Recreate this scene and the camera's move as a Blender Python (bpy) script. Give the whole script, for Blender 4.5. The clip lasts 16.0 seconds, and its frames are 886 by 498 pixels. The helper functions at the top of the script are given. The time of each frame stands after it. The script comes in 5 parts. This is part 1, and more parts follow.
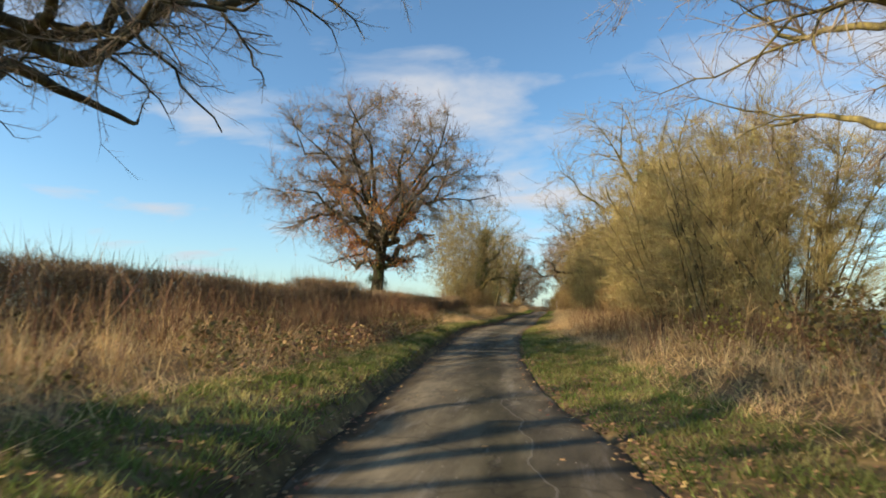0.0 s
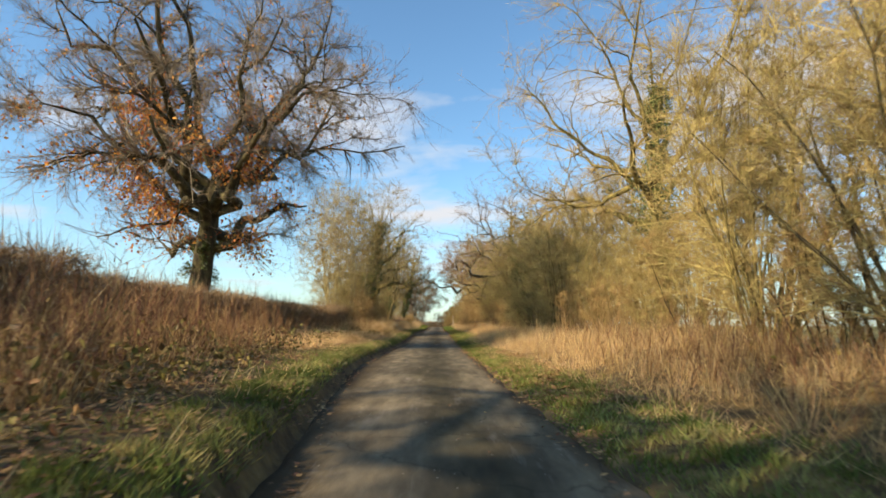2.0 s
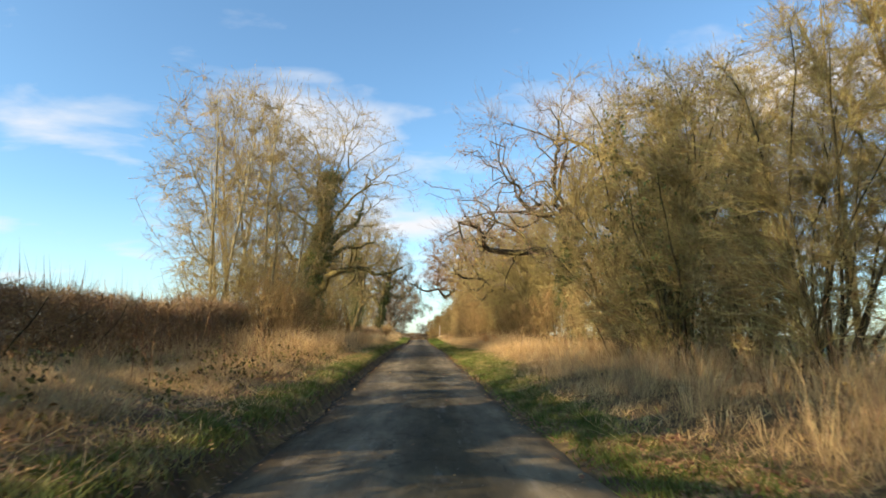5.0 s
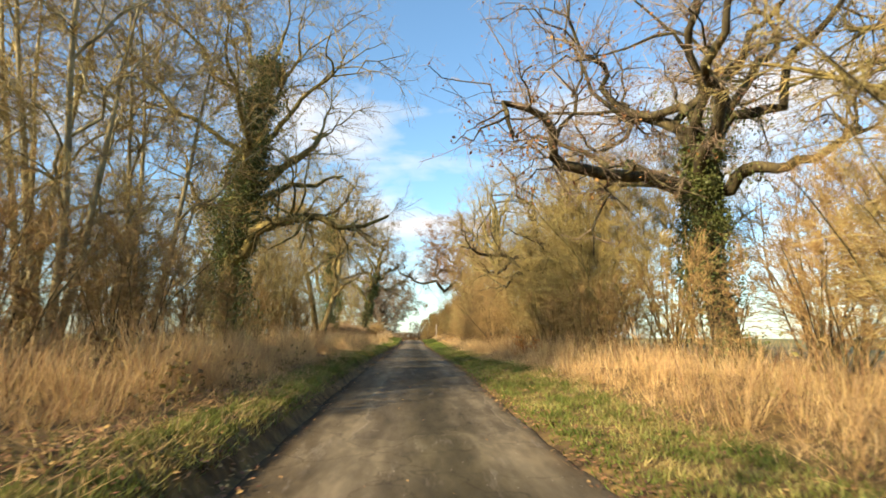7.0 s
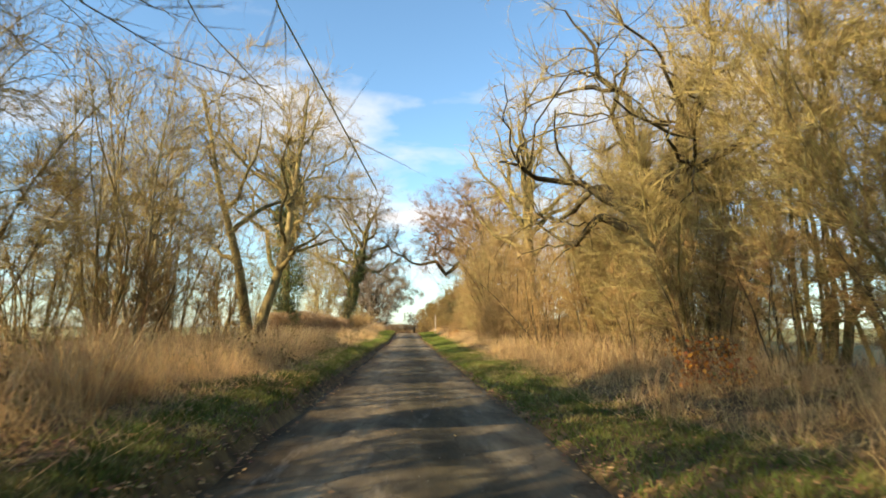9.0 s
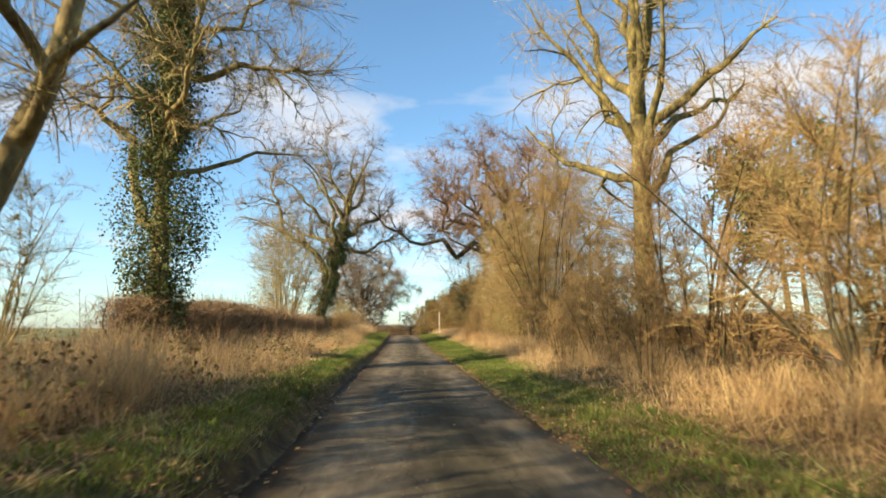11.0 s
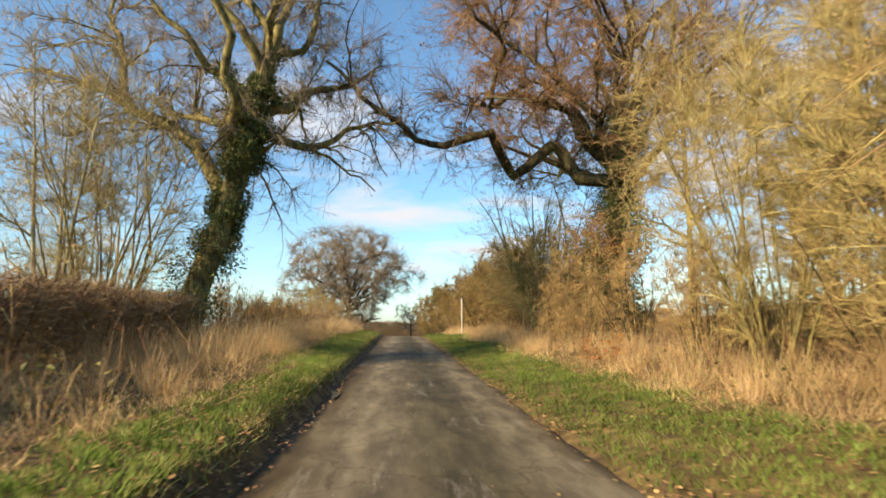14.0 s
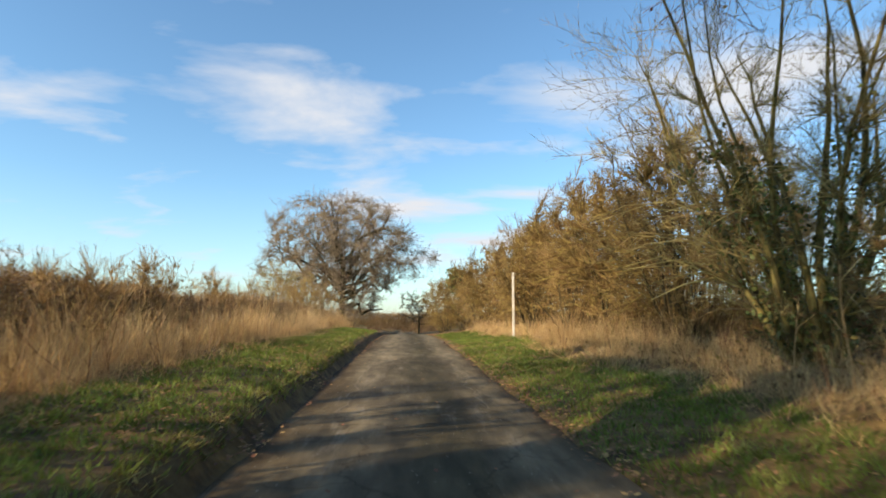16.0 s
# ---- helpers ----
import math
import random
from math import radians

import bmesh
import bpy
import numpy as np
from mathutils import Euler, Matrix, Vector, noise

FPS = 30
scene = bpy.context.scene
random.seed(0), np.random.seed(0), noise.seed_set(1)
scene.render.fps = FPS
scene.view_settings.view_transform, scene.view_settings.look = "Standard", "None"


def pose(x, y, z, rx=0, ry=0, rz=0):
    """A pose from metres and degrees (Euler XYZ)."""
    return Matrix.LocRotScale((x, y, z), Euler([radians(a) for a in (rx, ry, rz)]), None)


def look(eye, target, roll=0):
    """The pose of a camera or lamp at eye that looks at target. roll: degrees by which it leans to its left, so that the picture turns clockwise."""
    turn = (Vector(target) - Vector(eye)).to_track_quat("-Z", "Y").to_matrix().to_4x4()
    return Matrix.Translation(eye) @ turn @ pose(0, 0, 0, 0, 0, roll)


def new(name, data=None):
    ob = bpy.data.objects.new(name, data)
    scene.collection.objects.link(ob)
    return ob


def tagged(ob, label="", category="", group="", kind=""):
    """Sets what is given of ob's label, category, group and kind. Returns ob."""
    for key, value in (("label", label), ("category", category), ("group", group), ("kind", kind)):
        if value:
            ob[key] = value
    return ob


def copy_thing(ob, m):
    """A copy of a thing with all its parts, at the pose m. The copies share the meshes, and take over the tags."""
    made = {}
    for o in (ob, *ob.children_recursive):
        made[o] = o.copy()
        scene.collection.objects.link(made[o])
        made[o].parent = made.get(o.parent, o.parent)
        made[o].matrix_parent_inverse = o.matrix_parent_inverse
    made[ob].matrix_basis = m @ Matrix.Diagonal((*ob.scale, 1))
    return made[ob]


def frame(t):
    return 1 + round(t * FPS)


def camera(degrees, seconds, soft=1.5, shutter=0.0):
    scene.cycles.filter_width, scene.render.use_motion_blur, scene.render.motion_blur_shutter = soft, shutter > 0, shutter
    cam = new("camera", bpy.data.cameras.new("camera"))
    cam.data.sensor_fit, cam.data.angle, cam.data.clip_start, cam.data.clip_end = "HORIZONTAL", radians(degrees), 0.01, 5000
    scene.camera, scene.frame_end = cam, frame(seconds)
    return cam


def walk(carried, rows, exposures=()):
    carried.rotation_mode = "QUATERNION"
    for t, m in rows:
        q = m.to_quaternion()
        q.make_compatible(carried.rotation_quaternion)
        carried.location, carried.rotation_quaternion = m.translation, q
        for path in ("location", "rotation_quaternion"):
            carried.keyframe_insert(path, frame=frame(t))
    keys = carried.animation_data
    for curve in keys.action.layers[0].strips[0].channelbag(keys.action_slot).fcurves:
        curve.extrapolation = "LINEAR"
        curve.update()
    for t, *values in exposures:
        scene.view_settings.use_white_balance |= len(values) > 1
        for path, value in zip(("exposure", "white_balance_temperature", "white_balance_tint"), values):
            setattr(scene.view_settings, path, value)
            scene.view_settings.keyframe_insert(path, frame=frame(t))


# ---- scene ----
cam = camera(76.5, 16.0, soft=1.7, shutter=0.15)
PATH = [
    (0, (2.926, 1.084, 1.075), (2.548, 3.037, 1.288), 0.2),
    (0.5, (1.996, 5.022, 1.071), (1.726, 6.99, 1.297), 0.3),
    (1, (1.201, 9.031, 1.03), (1.047, 11.011, 1.269), 0.4),
    (1.5, (0.701, 13.147, 1.02), (0.642, 15.131, 1.27), 0.3),
    (2, (0.438, 17.034, 0.982), (0.456, 19.015, 1.25), 0.2),
    (2.5, (0.232, 20.991, 1.168), (0.299, 22.97, 1.443), 0.1),
    (3, (0.166, 24.966, 1.262), (0.256, 26.945, 1.535), -0.5),
    (3.5, (0.052, 28.756, 1.27), (0.139, 30.736, 1.54), -0.3),
    (4, (0.148, 32.28, 1.162), (0.217, 34.259, 1.449), -0.2),
    (4.2, (0.129, 33.705, 1.12), (0.2, 35.682, 1.413), -0.2),
    (6.3, (0.012, 48.841, 1.065), (0.116, 50.813, 1.38), 0.0),
    (6.5, (-0.019, 50.338, 1.097), (0.081, 52.312, 1.408), 0.3),
    (7, (-0.07, 54.08, 1.215), (0.036, 56.054, 1.522), 0.3),
    (7.5, (-0.104, 57.858, 1.22), (0.012, 59.832, 1.522), -0.1),
    (8, (-0.134, 61.755, 1.235), (-0.009, 63.728, 1.538), -0.3),
    (8.5, (-0.113, 65.649, 1.328), (0.009, 67.626, 1.609), -0.2),
    (9, (-0.055, 69.461, 1.397), (0.071, 71.438, 1.674), 0.1),
    (9.2, (-0.027, 71.11, 1.422), (0.109, 73.085, 1.706), 0.1),
    (11.3, (-0.366, 89.174, 1.418), (-0.215, 91.149, 1.695), -0.0),
    (11.5, (-0.356, 90.921, 1.419), (-0.197, 92.896, 1.69), 0.0),
    (12, (-0.285, 95.39, 1.403), (-0.122, 97.366, 1.665), -0.1),
    (12.5, (-0.255, 99.809, 1.405), (-0.102, 101.784, 1.68), -0.1),
    (13, (-0.249, 104.251, 1.426), (-0.107, 106.227, 1.698), -0.1),
    (13.5, (-0.304, 108.85, 1.385), (-0.16, 110.825, 1.66), 0.0),
    (14, (-0.322, 113.308, 1.337), (-0.167, 115.283, 1.61), -0.0),
    (14.5, (-0.186, 117.874, 1.291), (-0.021, 119.848, 1.565), -0.1),
    (15, (-0.125, 122.29, 1.25), (0.044, 124.265, 1.514), 0.0),
    (15.5, (-0.139, 126.747, 1.4), (0.016, 128.726, 1.648), -0.2),
    (16, (-0.119, 131.138, 1.508), (0.011, 133.119, 1.752), 0.2),
]
walk(cam, [(t, look(e, g, r)) for t, e, g, r in PATH],
     exposures=[(0, 0.64, 6500, 10), (1.5, 0.81, 6600, 10), (3.0, 1.04, 6800, 10), (4.2, 0.99, 6700, 10), (6.5, 1.32, 7000, 10), (8.0, 1.29, 7100, 10), (9.0, 1.31, 7100, 10), (11.5, 1, 6700, 10), (12.5, 0.87, 6600, 10),
                (13.0, 0.74, 6600, 10), (14.0, 1.02, 6800, 10), (15.0, 0.89, 6800, 10), (16.0, 0.89, 6700, 10)])
# ---- world, sun, exposure ----
SUN_AZ = radians(121)          # the sun stands behind and to the left of the drive
SUN_EL = radians(27)
SUN_DIR = Vector((-math.sin(SUN_AZ) * math.cos(SUN_EL), math.cos(SUN_AZ) * math.cos(SUN_EL), math.sin(SUN_EL)))
world = bpy.data.worlds.new("winter_sky")
scene.world = world
world.use_nodes = True
wn, wl = world.node_tree.nodes, world.node_tree.links
wn.clear()


def wnode(kind, **inputs):
    n = wn.new(kind)
    for k, v in inputs.items():
        n.inputs[k.replace("_", " ")].default_value = v
    return n


sky = wn.new("ShaderNodeTexSky")
sky.sky_type, sky.sun_disc = "NISHITA", False
sky.sun_elevation, sky.sun_rotation = SUN_EL, -SUN_AZ
sky.air_density, sky.dust_density, sky.ozone_density = 1.0, 0.6, 2.0
wcoord = wn.new("ShaderNodeTexCoord")
wsep = wn.new("ShaderNodeSeparateXYZ")
wl.new(wcoord.outputs["Generated"], wsep.inputs[0])
# cloud layer: the direction is laid out on a flat sheet overhead
wz = wn.new("ShaderNodeMath")
wz.operation = "MAXIMUM"
wz.inputs[1].default_value = 0.0
wl.new(wsep.outputs["Z"], wz.inputs[0])
wadd = wn.new("ShaderNodeMath")
wadd.operation = "ADD"
wadd.inputs[1].default_value = 0.16
wl.new(wz.outputs[0], wadd.inputs[0])
wdiv = wn.new("ShaderNodeVectorMath")
wdiv.operation = "DIVIDE"
wcomb = wn.new("ShaderNodeCombineXYZ")
for i in range(3):
    wl.new(wadd.outputs[0], wcomb.inputs[i])
wl.new(wcoord.outputs["Generated"], wdiv.inputs[0])
wl.new(wcomb.outputs[0], wdiv.inputs[1])
wmap = wn.new("ShaderNodeMapping")
wmap.inputs["Location"].default_value = (1.9, 0.35, 0.0)
wmap.inputs["Scale"].default_value = (0.55, 0.8, 1.3)
wl.new(wdiv.outputs[0], wmap.inputs["Vector"])
wnoise = wnode("ShaderNodeTexNoise", Scale=2.6, Detail=7.0, Roughness=0.52, Distortion=0.25)
wl.new(wmap.outputs[0], wnoise.inputs["Vector"])
wramp = wn.new("ShaderNodeValToRGB")
wramp.color_ramp.elements[0].position, wramp.color_ramp.elements[1].position = 0.52, 0.82


def wmath(op, a, b=None, c=None):
    n = wn.new("ShaderNodeMath")
    n.operation = op
    for k, v in enumerate((a, b, c)):
        if v is None:
            continue
        if isinstance(v, (int, float)):
            n.inputs[k].default_value = v
        else:
            wl.new(v, n.inputs[k])
    return n.outputs[0]


# the banks of cloud ahead: bearing and height as slopes, half width, half height, weight
CLOUDS = [(-0.38, 0.42, 0.36, 0.07, 0.27), (-0.72, 0.44, 0.10, 0.05, 0.24), (0.33, 0.40, 0.18, 0.08, 0.28), (0.10, 0.215, 0.22, 0.04, 0.25), (0.74, 0.48, 0.32, 0.15, 0.33),
          (0.72, 0.26, 0.35, 0.09, 0.20), (0.22, 0.42, 0.22, 0.05, 0.15), (0.02, 0.13, 0.5, 0.035, 0.17)]
ahead = wmath("MAXIMUM", wsep.outputs["Y"], 0.08)
cu, cv = wmath("DIVIDE", wsep.outputs["X"], ahead), wmath("DIVIDE", wsep.outputs["Z"], ahead)
bank = None
for u0, v0, du, dv, weight in CLOUDS:
    du2 = wmath("POWER", wmath("MULTIPLY", wmath("SUBTRACT", cu, u0), 1 / du), 2.0)
    dv2 = wmath("POWER", wmath("MULTIPLY", wmath("SUBTRACT", cv, v0), 1 / dv), 2.0)
    soft = wmath("MULTIPLY", wmath("EXPONENT", wmath("MULTIPLY", wmath("ADD", du2, dv2), -0.8)), weight)
    bank = soft if bank is None else wmath("MAXIMUM", bank, soft)
wl.new(wmath("ADD", wmath("MULTIPLY_ADD", wnoise.outputs["Fac"], 1.5, -0.315), wmath("MULTIPLY", bank, 0.85)), wramp.inputs[0])
wtint = wn.new("ShaderNodeMixRGB")
wtint.blend_type = "MULTIPLY"
wtint.inputs["Fac"].default_value = 1.0
wtint.inputs["Color2"].default_value = (1.29, 1.68, 1.80, 1)
wl.new(sky.outputs[0], wtint.inputs["Color1"])
whaze = wn.new("ShaderNodeMapRange")
whaze.inputs["From Min"].default_value, whaze.inputs["From Max"].default_value = 0.0, 0.22
whaze.inputs["To Min"].default_value, whaze.inputs["To Max"].default_value = 0.22, 0.0
wl.new(wsep.outputs["Z"], whaze.inputs["Value"])
wmax = wn.new("ShaderNodeMath")
wmax.operation = "MAXIMUM"
wl.new(wramp.outputs["Color"], wmax.inputs[0])
wl.new(whaze.outputs[0], wmax.inputs[1])
wmix = wn.new("ShaderNodeMixRGB")
wmix.inputs["Color2"].default_value = (6.2, 6.45, 6.95, 1)
wl.new(wmax.outputs[0], wmix.inputs["Fac"])
wl.new(wtint.outputs[0], wmix.inputs["Color1"])
wbg = wnode("ShaderNodeBackground", Strength=0.070)
wl.new(wmix.outputs[0], wbg.inputs["Color"])
wout = wn.new("ShaderNodeOutputWorld")
wl.new(wbg.outputs[0], wout.inputs["Surface"])

sun_data = bpy.data.lights.new("sun", "SUN")
sun_data.energy, sun_data.angle, sun_data.color = 5.0, radians(0.6), (1.0, 0.80, 0.55)
sun = new("sun", sun_data)
sun.matrix_world = look((0, 0, 30), Vector((0, 0, 30)) - SUN_DIR)


# ---- materials ----
def surf(name, ramp, scale=6.0, rough=0.85, bump=0.25, fine=40.0, stretch=(1, 1, 1), island=0.0, trans=0.0, patch=0.35, spec=0.25, earth=1.0):
    """A rough natural surface: a colour ramp over noise, large patches, fine relief, and a tone per piece."""
    m = bpy.data.materials.new(name)
    m.use_nodes = True
    n, l = m.node_tree.nodes, m.node_tree.links
    p = n["Principled BSDF"]
    p.inputs["Roughness"].default_value = rough
    p.inputs["Specular IOR Level"].default_value = spec
    co = n.new("ShaderNodeTexCoord")
    mp = n.new("ShaderNodeMapping")
    mp.inputs["Scale"].default_value = stretch
    l.new(co.outputs["Object"], mp.inputs["Vector"])
    a = n.new("ShaderNodeTexNoise")
    a.inputs["Scale"].default_value, a.inputs["Detail"].default_value, a.inputs["Roughness"].default_value = scale, 5, 0.6
    l.new(mp.outputs[0], a.inputs["Vector"])
    r = n.new("ShaderNodeValToRGB")
    e = r.color_ramp.elements
    while len(e) < len(ramp):
        e.new(0.5)
    for el, (pos, c) in zip(e, ramp):
        el.position, el.color = pos, (c[0] * (1 + 0.02 * earth), c[1] * (1 - 0.015 * earth), c[2] * (1 - 0.2 * earth), 1)
    l.new(a.outputs["Fac"], r.inputs[0])
    b = n.new("ShaderNodeTexNoise")
    b.inputs["Scale"].default_value, b.inputs["Detail"].default_value = scale * 0.13, 3
    l.new(co.outputs["Object"], b.inputs["Vector"])
    hv = n.new("ShaderNodeHueSaturation")
    mr = n.new("ShaderNodeMapRange")
    mr.inputs["From Min"].default_value, mr.inputs["From Max"].default_value = 0.3, 0.7
    mr.inputs["To Min"].default_value, mr.inputs["To Max"].default_value = 1 - patch, 1 + patch
    l.new(b.outputs["Fac"], mr.inputs["Value"])
    value = mr.outputs[0]
    if island:
        g = n.new("ShaderNodeNewGeometry")
        mi = n.new("ShaderNodeMapRange")
        mi.inputs["To Min"].default_value, mi.inputs["To Max"].default_value = 1 - island, 1 + island
        l.new(g.outputs["Random Per Island"], mi.inputs["Value"])
        mu = n.new("ShaderNodeMath")
        mu.operation = "MULTIPLY"
        l.new(value, mu.inputs[0])
        l.new(mi.outputs[0], mu.inputs[1])
        value = mu.outputs[0]
        mh = n.new("ShaderNodeMapRange")
        mh.inputs["To Min"].default_value, mh.inputs["To Max"].default_value = 0.5 - island * 0.06, 0.5 + island * 0.06
        l.new(g.outputs["Random Per Island"], mh.inputs["Value"])
        l.new(mh.outputs[0], hv.inputs["Hue"])
    l.new(value, hv.inputs["Value"])
    l.new(r.outputs["Color"], hv.inputs["Color"])
    l.new(hv.outputs["Color"], p.inputs["Base Color"])
    if bump:
        c = n.new("ShaderNodeTexNoise")
        c.inputs["Scale"].default_value, c.inputs["Detail"].default_value = fine, 3
        l.new(mp.outputs[0], c.inputs["Vector"])
        bp = n.new("ShaderNodeBump")
        bp.inputs["Strength"].default_value, bp.inputs["Distance"].default_value = bump, 0.02
        l.new(c.outputs["Fac"], bp.inputs["Height"])
        l.new(bp.outputs[0], p.inputs["Normal"])
    if trans:
        t = n.new("ShaderNodeBsdfTranslucent")
        l.new(hv.outputs["Color"], t.inputs["Color"])
        mx = n.new("ShaderNodeMixShader")
        mx.inputs[0].default_value = trans
        l.new(p.outputs[0], mx.inputs[1])
        l.new(t.outputs[0], mx.inputs[2])
        l.new(mx.outputs[0], n["Material Output"].inputs["Surface"])
    return m


BARK_OAK = surf("oak_bark", [(0.3, (0.022, 0.018, 0.012)), (0.5, (0.056, 0.046, 0.028)), (0.72, (0.125, 0.115, 0.058))], 5, bump=0.8, fine=18, stretch=(1, 1, 0.3))
BARK_PALE = surf("pale_lichened_bark", [(0.3, (0.085, 0.065, 0.035)), (0.5, (0.20, 0.16, 0.08)), (0.7, (0.31, 0.27, 0.125))], 5, bump=0.5, fine=22, stretch=(1, 1, 0.4))
BARK_GREEN = surf("green_algae_bark", [(0.3, (0.035, 0.03, 0.017)), (0.5, (0.15, 0.125, 0.055)), (0.7, (0.30, 0.255, 0.10))], 6, bump=0.6, fine=25, stretch=(1, 1, 0.4))
BARK_ASH = surf("grey_ash_bark", [(0.3, (0.115, 0.101, 0.071)), (0.5, (0.265, 0.236, 0.167)), (0.7, (0.425, 0.397, 0.276))], 5, bump=0.5, fine=22, stretch=(1, 1, 0.4))
TWIG_OAK = surf("oak_twigs", [(0.3, (0.16, 0.124, 0.104)), (0.7, (0.30, 0.238, 0.20))], 9, bump=0, island=0.35)
TWIG_RUST = surf("rusty_twigs", [(0.3, (0.16, 0.092, 0.055)), (0.7, (0.29, 0.175, 0.10))], 9, bump=0, island=0.35)
TWIG_PALE = surf("pale_twigs", [(0.3, (0.23, 0.175, 0.085)), (0.7, (0.40, 0.31, 0.16))], 9, bump=0, island=0.35)
TWIG_GOLD = surf("golden_twigs", [(0.3, (0.212, 0.17, 0.08)), (0.7, (0.385, 0.31, 0.15))], 9, bump=0, island=0.35)
TWIG_OLIVE = surf("olive_twigs", [(0.3, (0.20, 0.16, 0.082)), (0.7, (0.37, 0.297, 0.15))], 9, bump=0, island=0.4)
TWIG_HAZEL = surf("hazel_twigs", [(0.3, (0.19, 0.128, 0.066)), (0.7, (0.35, 0.24, 0.125))], 9, bump=0, island=0.4)
TWIG_BELT = surf("weathered_twigs", [(0.3, (0.117, 0.081, 0.036)), (0.7, (0.234, 0.162, 0.068))], 9, bump=0, island=0.4)
TWIG_BROWN = surf("brown_twigs", [(0.3, (0.15, 0.102, 0.068)), (0.7, (0.33, 0.23, 0.155))], 9, bump=0, island=0.35)
LEAF_RUST = surf("rust_brown_leaves", [(0.3, (0.42, 0.15, 0.04)), (0.7, (0.62, 0.26, 0.075))], 7, rough=0.6, bump=0, island=0.45, trans=0.35)
LEAF_DULL = surf("dull_brown_leaves", [(0.3, (0.20, 0.085, 0.045)), (0.7, (0.36, 0.18, 0.09))], 7, rough=0.65, bump=0, island=0.45, trans=0.3)
LEAF_HEDGE = surf("withered_hedge_leaves", [(0.3, (0.212, 0.125, 0.074)), (0.7, (0.425, 0.25, 0.137))], 7, rough=0.7, bump=0, island=0.45, trans=0.15)
LEAF_IVY = surf("ivy_leaves", [(0.3, (0.05, 0.066, 0.018)), (0.7, (0.155, 0.17, 0.05))], 5, rough=0.52, bump=0, island=0.5, trans=0.12, spec=0.3, earth=0.0)
LEAF_BRAMBLE = surf("bramble_leaves", [(0.32, (0.09, 0.10, 0.03)), (0.45, (0.14, 0.12, 0.045)), (0.7, (0.22, 0.14, 0.06))], 4, rough=0.6, bump=0, island=0.5, trans=0.2)
LEAF_YELLOW = surf("yellowing_leaves", [(0.3, (0.22, 0.22, 0.05)), (0.7, (0.42, 0.36, 0.075))], 7, rough=0.55, bump=0, island=0.35, trans=0.35)
GRASS_GREEN = surf("short_green_grass", [(0.36, (0.10, 0.132, 0.028)), (0.5, (0.19, 0.212, 0.056)), (0.65, (0.40, 0.325, 0.134))], 1.9, rough=0.7, bump=0, island=0.4, trans=0.45, earth=0.0)
GRASS_LUSH = surf("lush_green_grass", [(0.34, (0.095, 0.14, 0.026)), (0.54, (0.17, 0.225, 0.045)), (0.74, (0.34, 0.325, 0.11))], 1.9, rough=0.7, bump=0, island=0.4, trans=0.45, earth=0.0)
GRASS_DEAD = surf("dead_straw_grass", [(0.3, (0.36, 0.242, 0.138)), (0.45, (0.55, 0.392, 0.235)), (0.7, (0.74, 0.555, 0.37))], 2.2, rough=0.75, bump=0, island=0.35, trans=0.45)
STALK = surf("dead_brown_stalks", [(0.3, (0.12, 0.062, 0.04)), (0.5, (0.20, 0.112, 0.066)), (0.7, (0.34, 0.21, 0.12))], 1.0, rough=0.85, bump=0, island=0.45)
LITTER = surf("fallen_leaves", [(0.3, (0.19, 0.098, 0.055)), (0.7, (0.37, 0.22, 0.12))], 3, rough=0.75, bump=0, island=0.5)
POST_PAINT = surf("weathered_white_paint", [(0.35, (0.42, 0.39, 0.33)), (0.6, (0.66, 0.63, 0.57))], 12, rough=0.6, bump=0.15, patch=0.1, earth=0.0)
OLD_WOOD = surf("grey_weathered_wood", [(0.3, (0.22, 0.18, 0.13)), (0.7, (0.42, 0.37, 0.29))], 8, bump=0.5, stretch=(1, 1, 0.15))


def ground_material():
    """Soil with thin turf: green by the road, straw and litter behind, pasture in the fields."""
    m = surf("turf_and_soil", [(0.32, (0.05, 0.032, 0.017)), (0.46, (0.095, 0.064, 0.03)), (0.58, (0.15, 0.105, 0.045)), (0.72, (0.26, 0.175, 0.075))], 3.4, bump=0.9, fine=14, patch=0.3)
    n, l = m.node_tree.nodes, m.node_tree.links
    p = n["Principled BSDF"]
    soil = p.inputs["Base Color"].links[0].from_socket
    co, sep = n.new("ShaderNodeTexCoord"), n.new("ShaderNodeSeparateXYZ")
    l.new(co.outputs["Object"], sep.inputs[0])
    away = n.new("ShaderNodeMath")
    away.operation = "ABSOLUTE"
    l.new(sep.outputs["X"], away.inputs[0])
    field = n.new("ShaderNodeMapRange")
    field.inputs["From Min"].default_value, field.inputs["From Max"].default_value = 9.5, 13.0
    l.new(away.outputs[0], field.inputs["Value"])
    turf = n.new("ShaderNodeTexNoise")
    turf.inputs["Scale"].default_value, turf.inputs["Detail"].default_value = 0.35, 8
    l.new(co.outputs["Object"], turf.inputs["Vector"])
    ramp = n.new("ShaderNodeValToRGB")
    e = ramp.color_ramp.elements
    e[0].position, e[0].color = 0.35, (0.085, 0.105, 0.03, 1)
    e[1].position, e[1].color = 0.68, (0.24, 0.21, 0.085, 1)
    l.new(turf.outputs["Fac"], ramp.inputs[0])
    mix = n.new("ShaderNodeMixRGB")
    l.new(field.outputs[0], mix.inputs["Fac"])
    l.new(soil, mix.inputs["Color1"])
    l.new(ramp.outputs["Color"], mix.inputs["Color2"])
    l.new(mix.outputs["Color"], p.inputs["Base Color"])
    return m


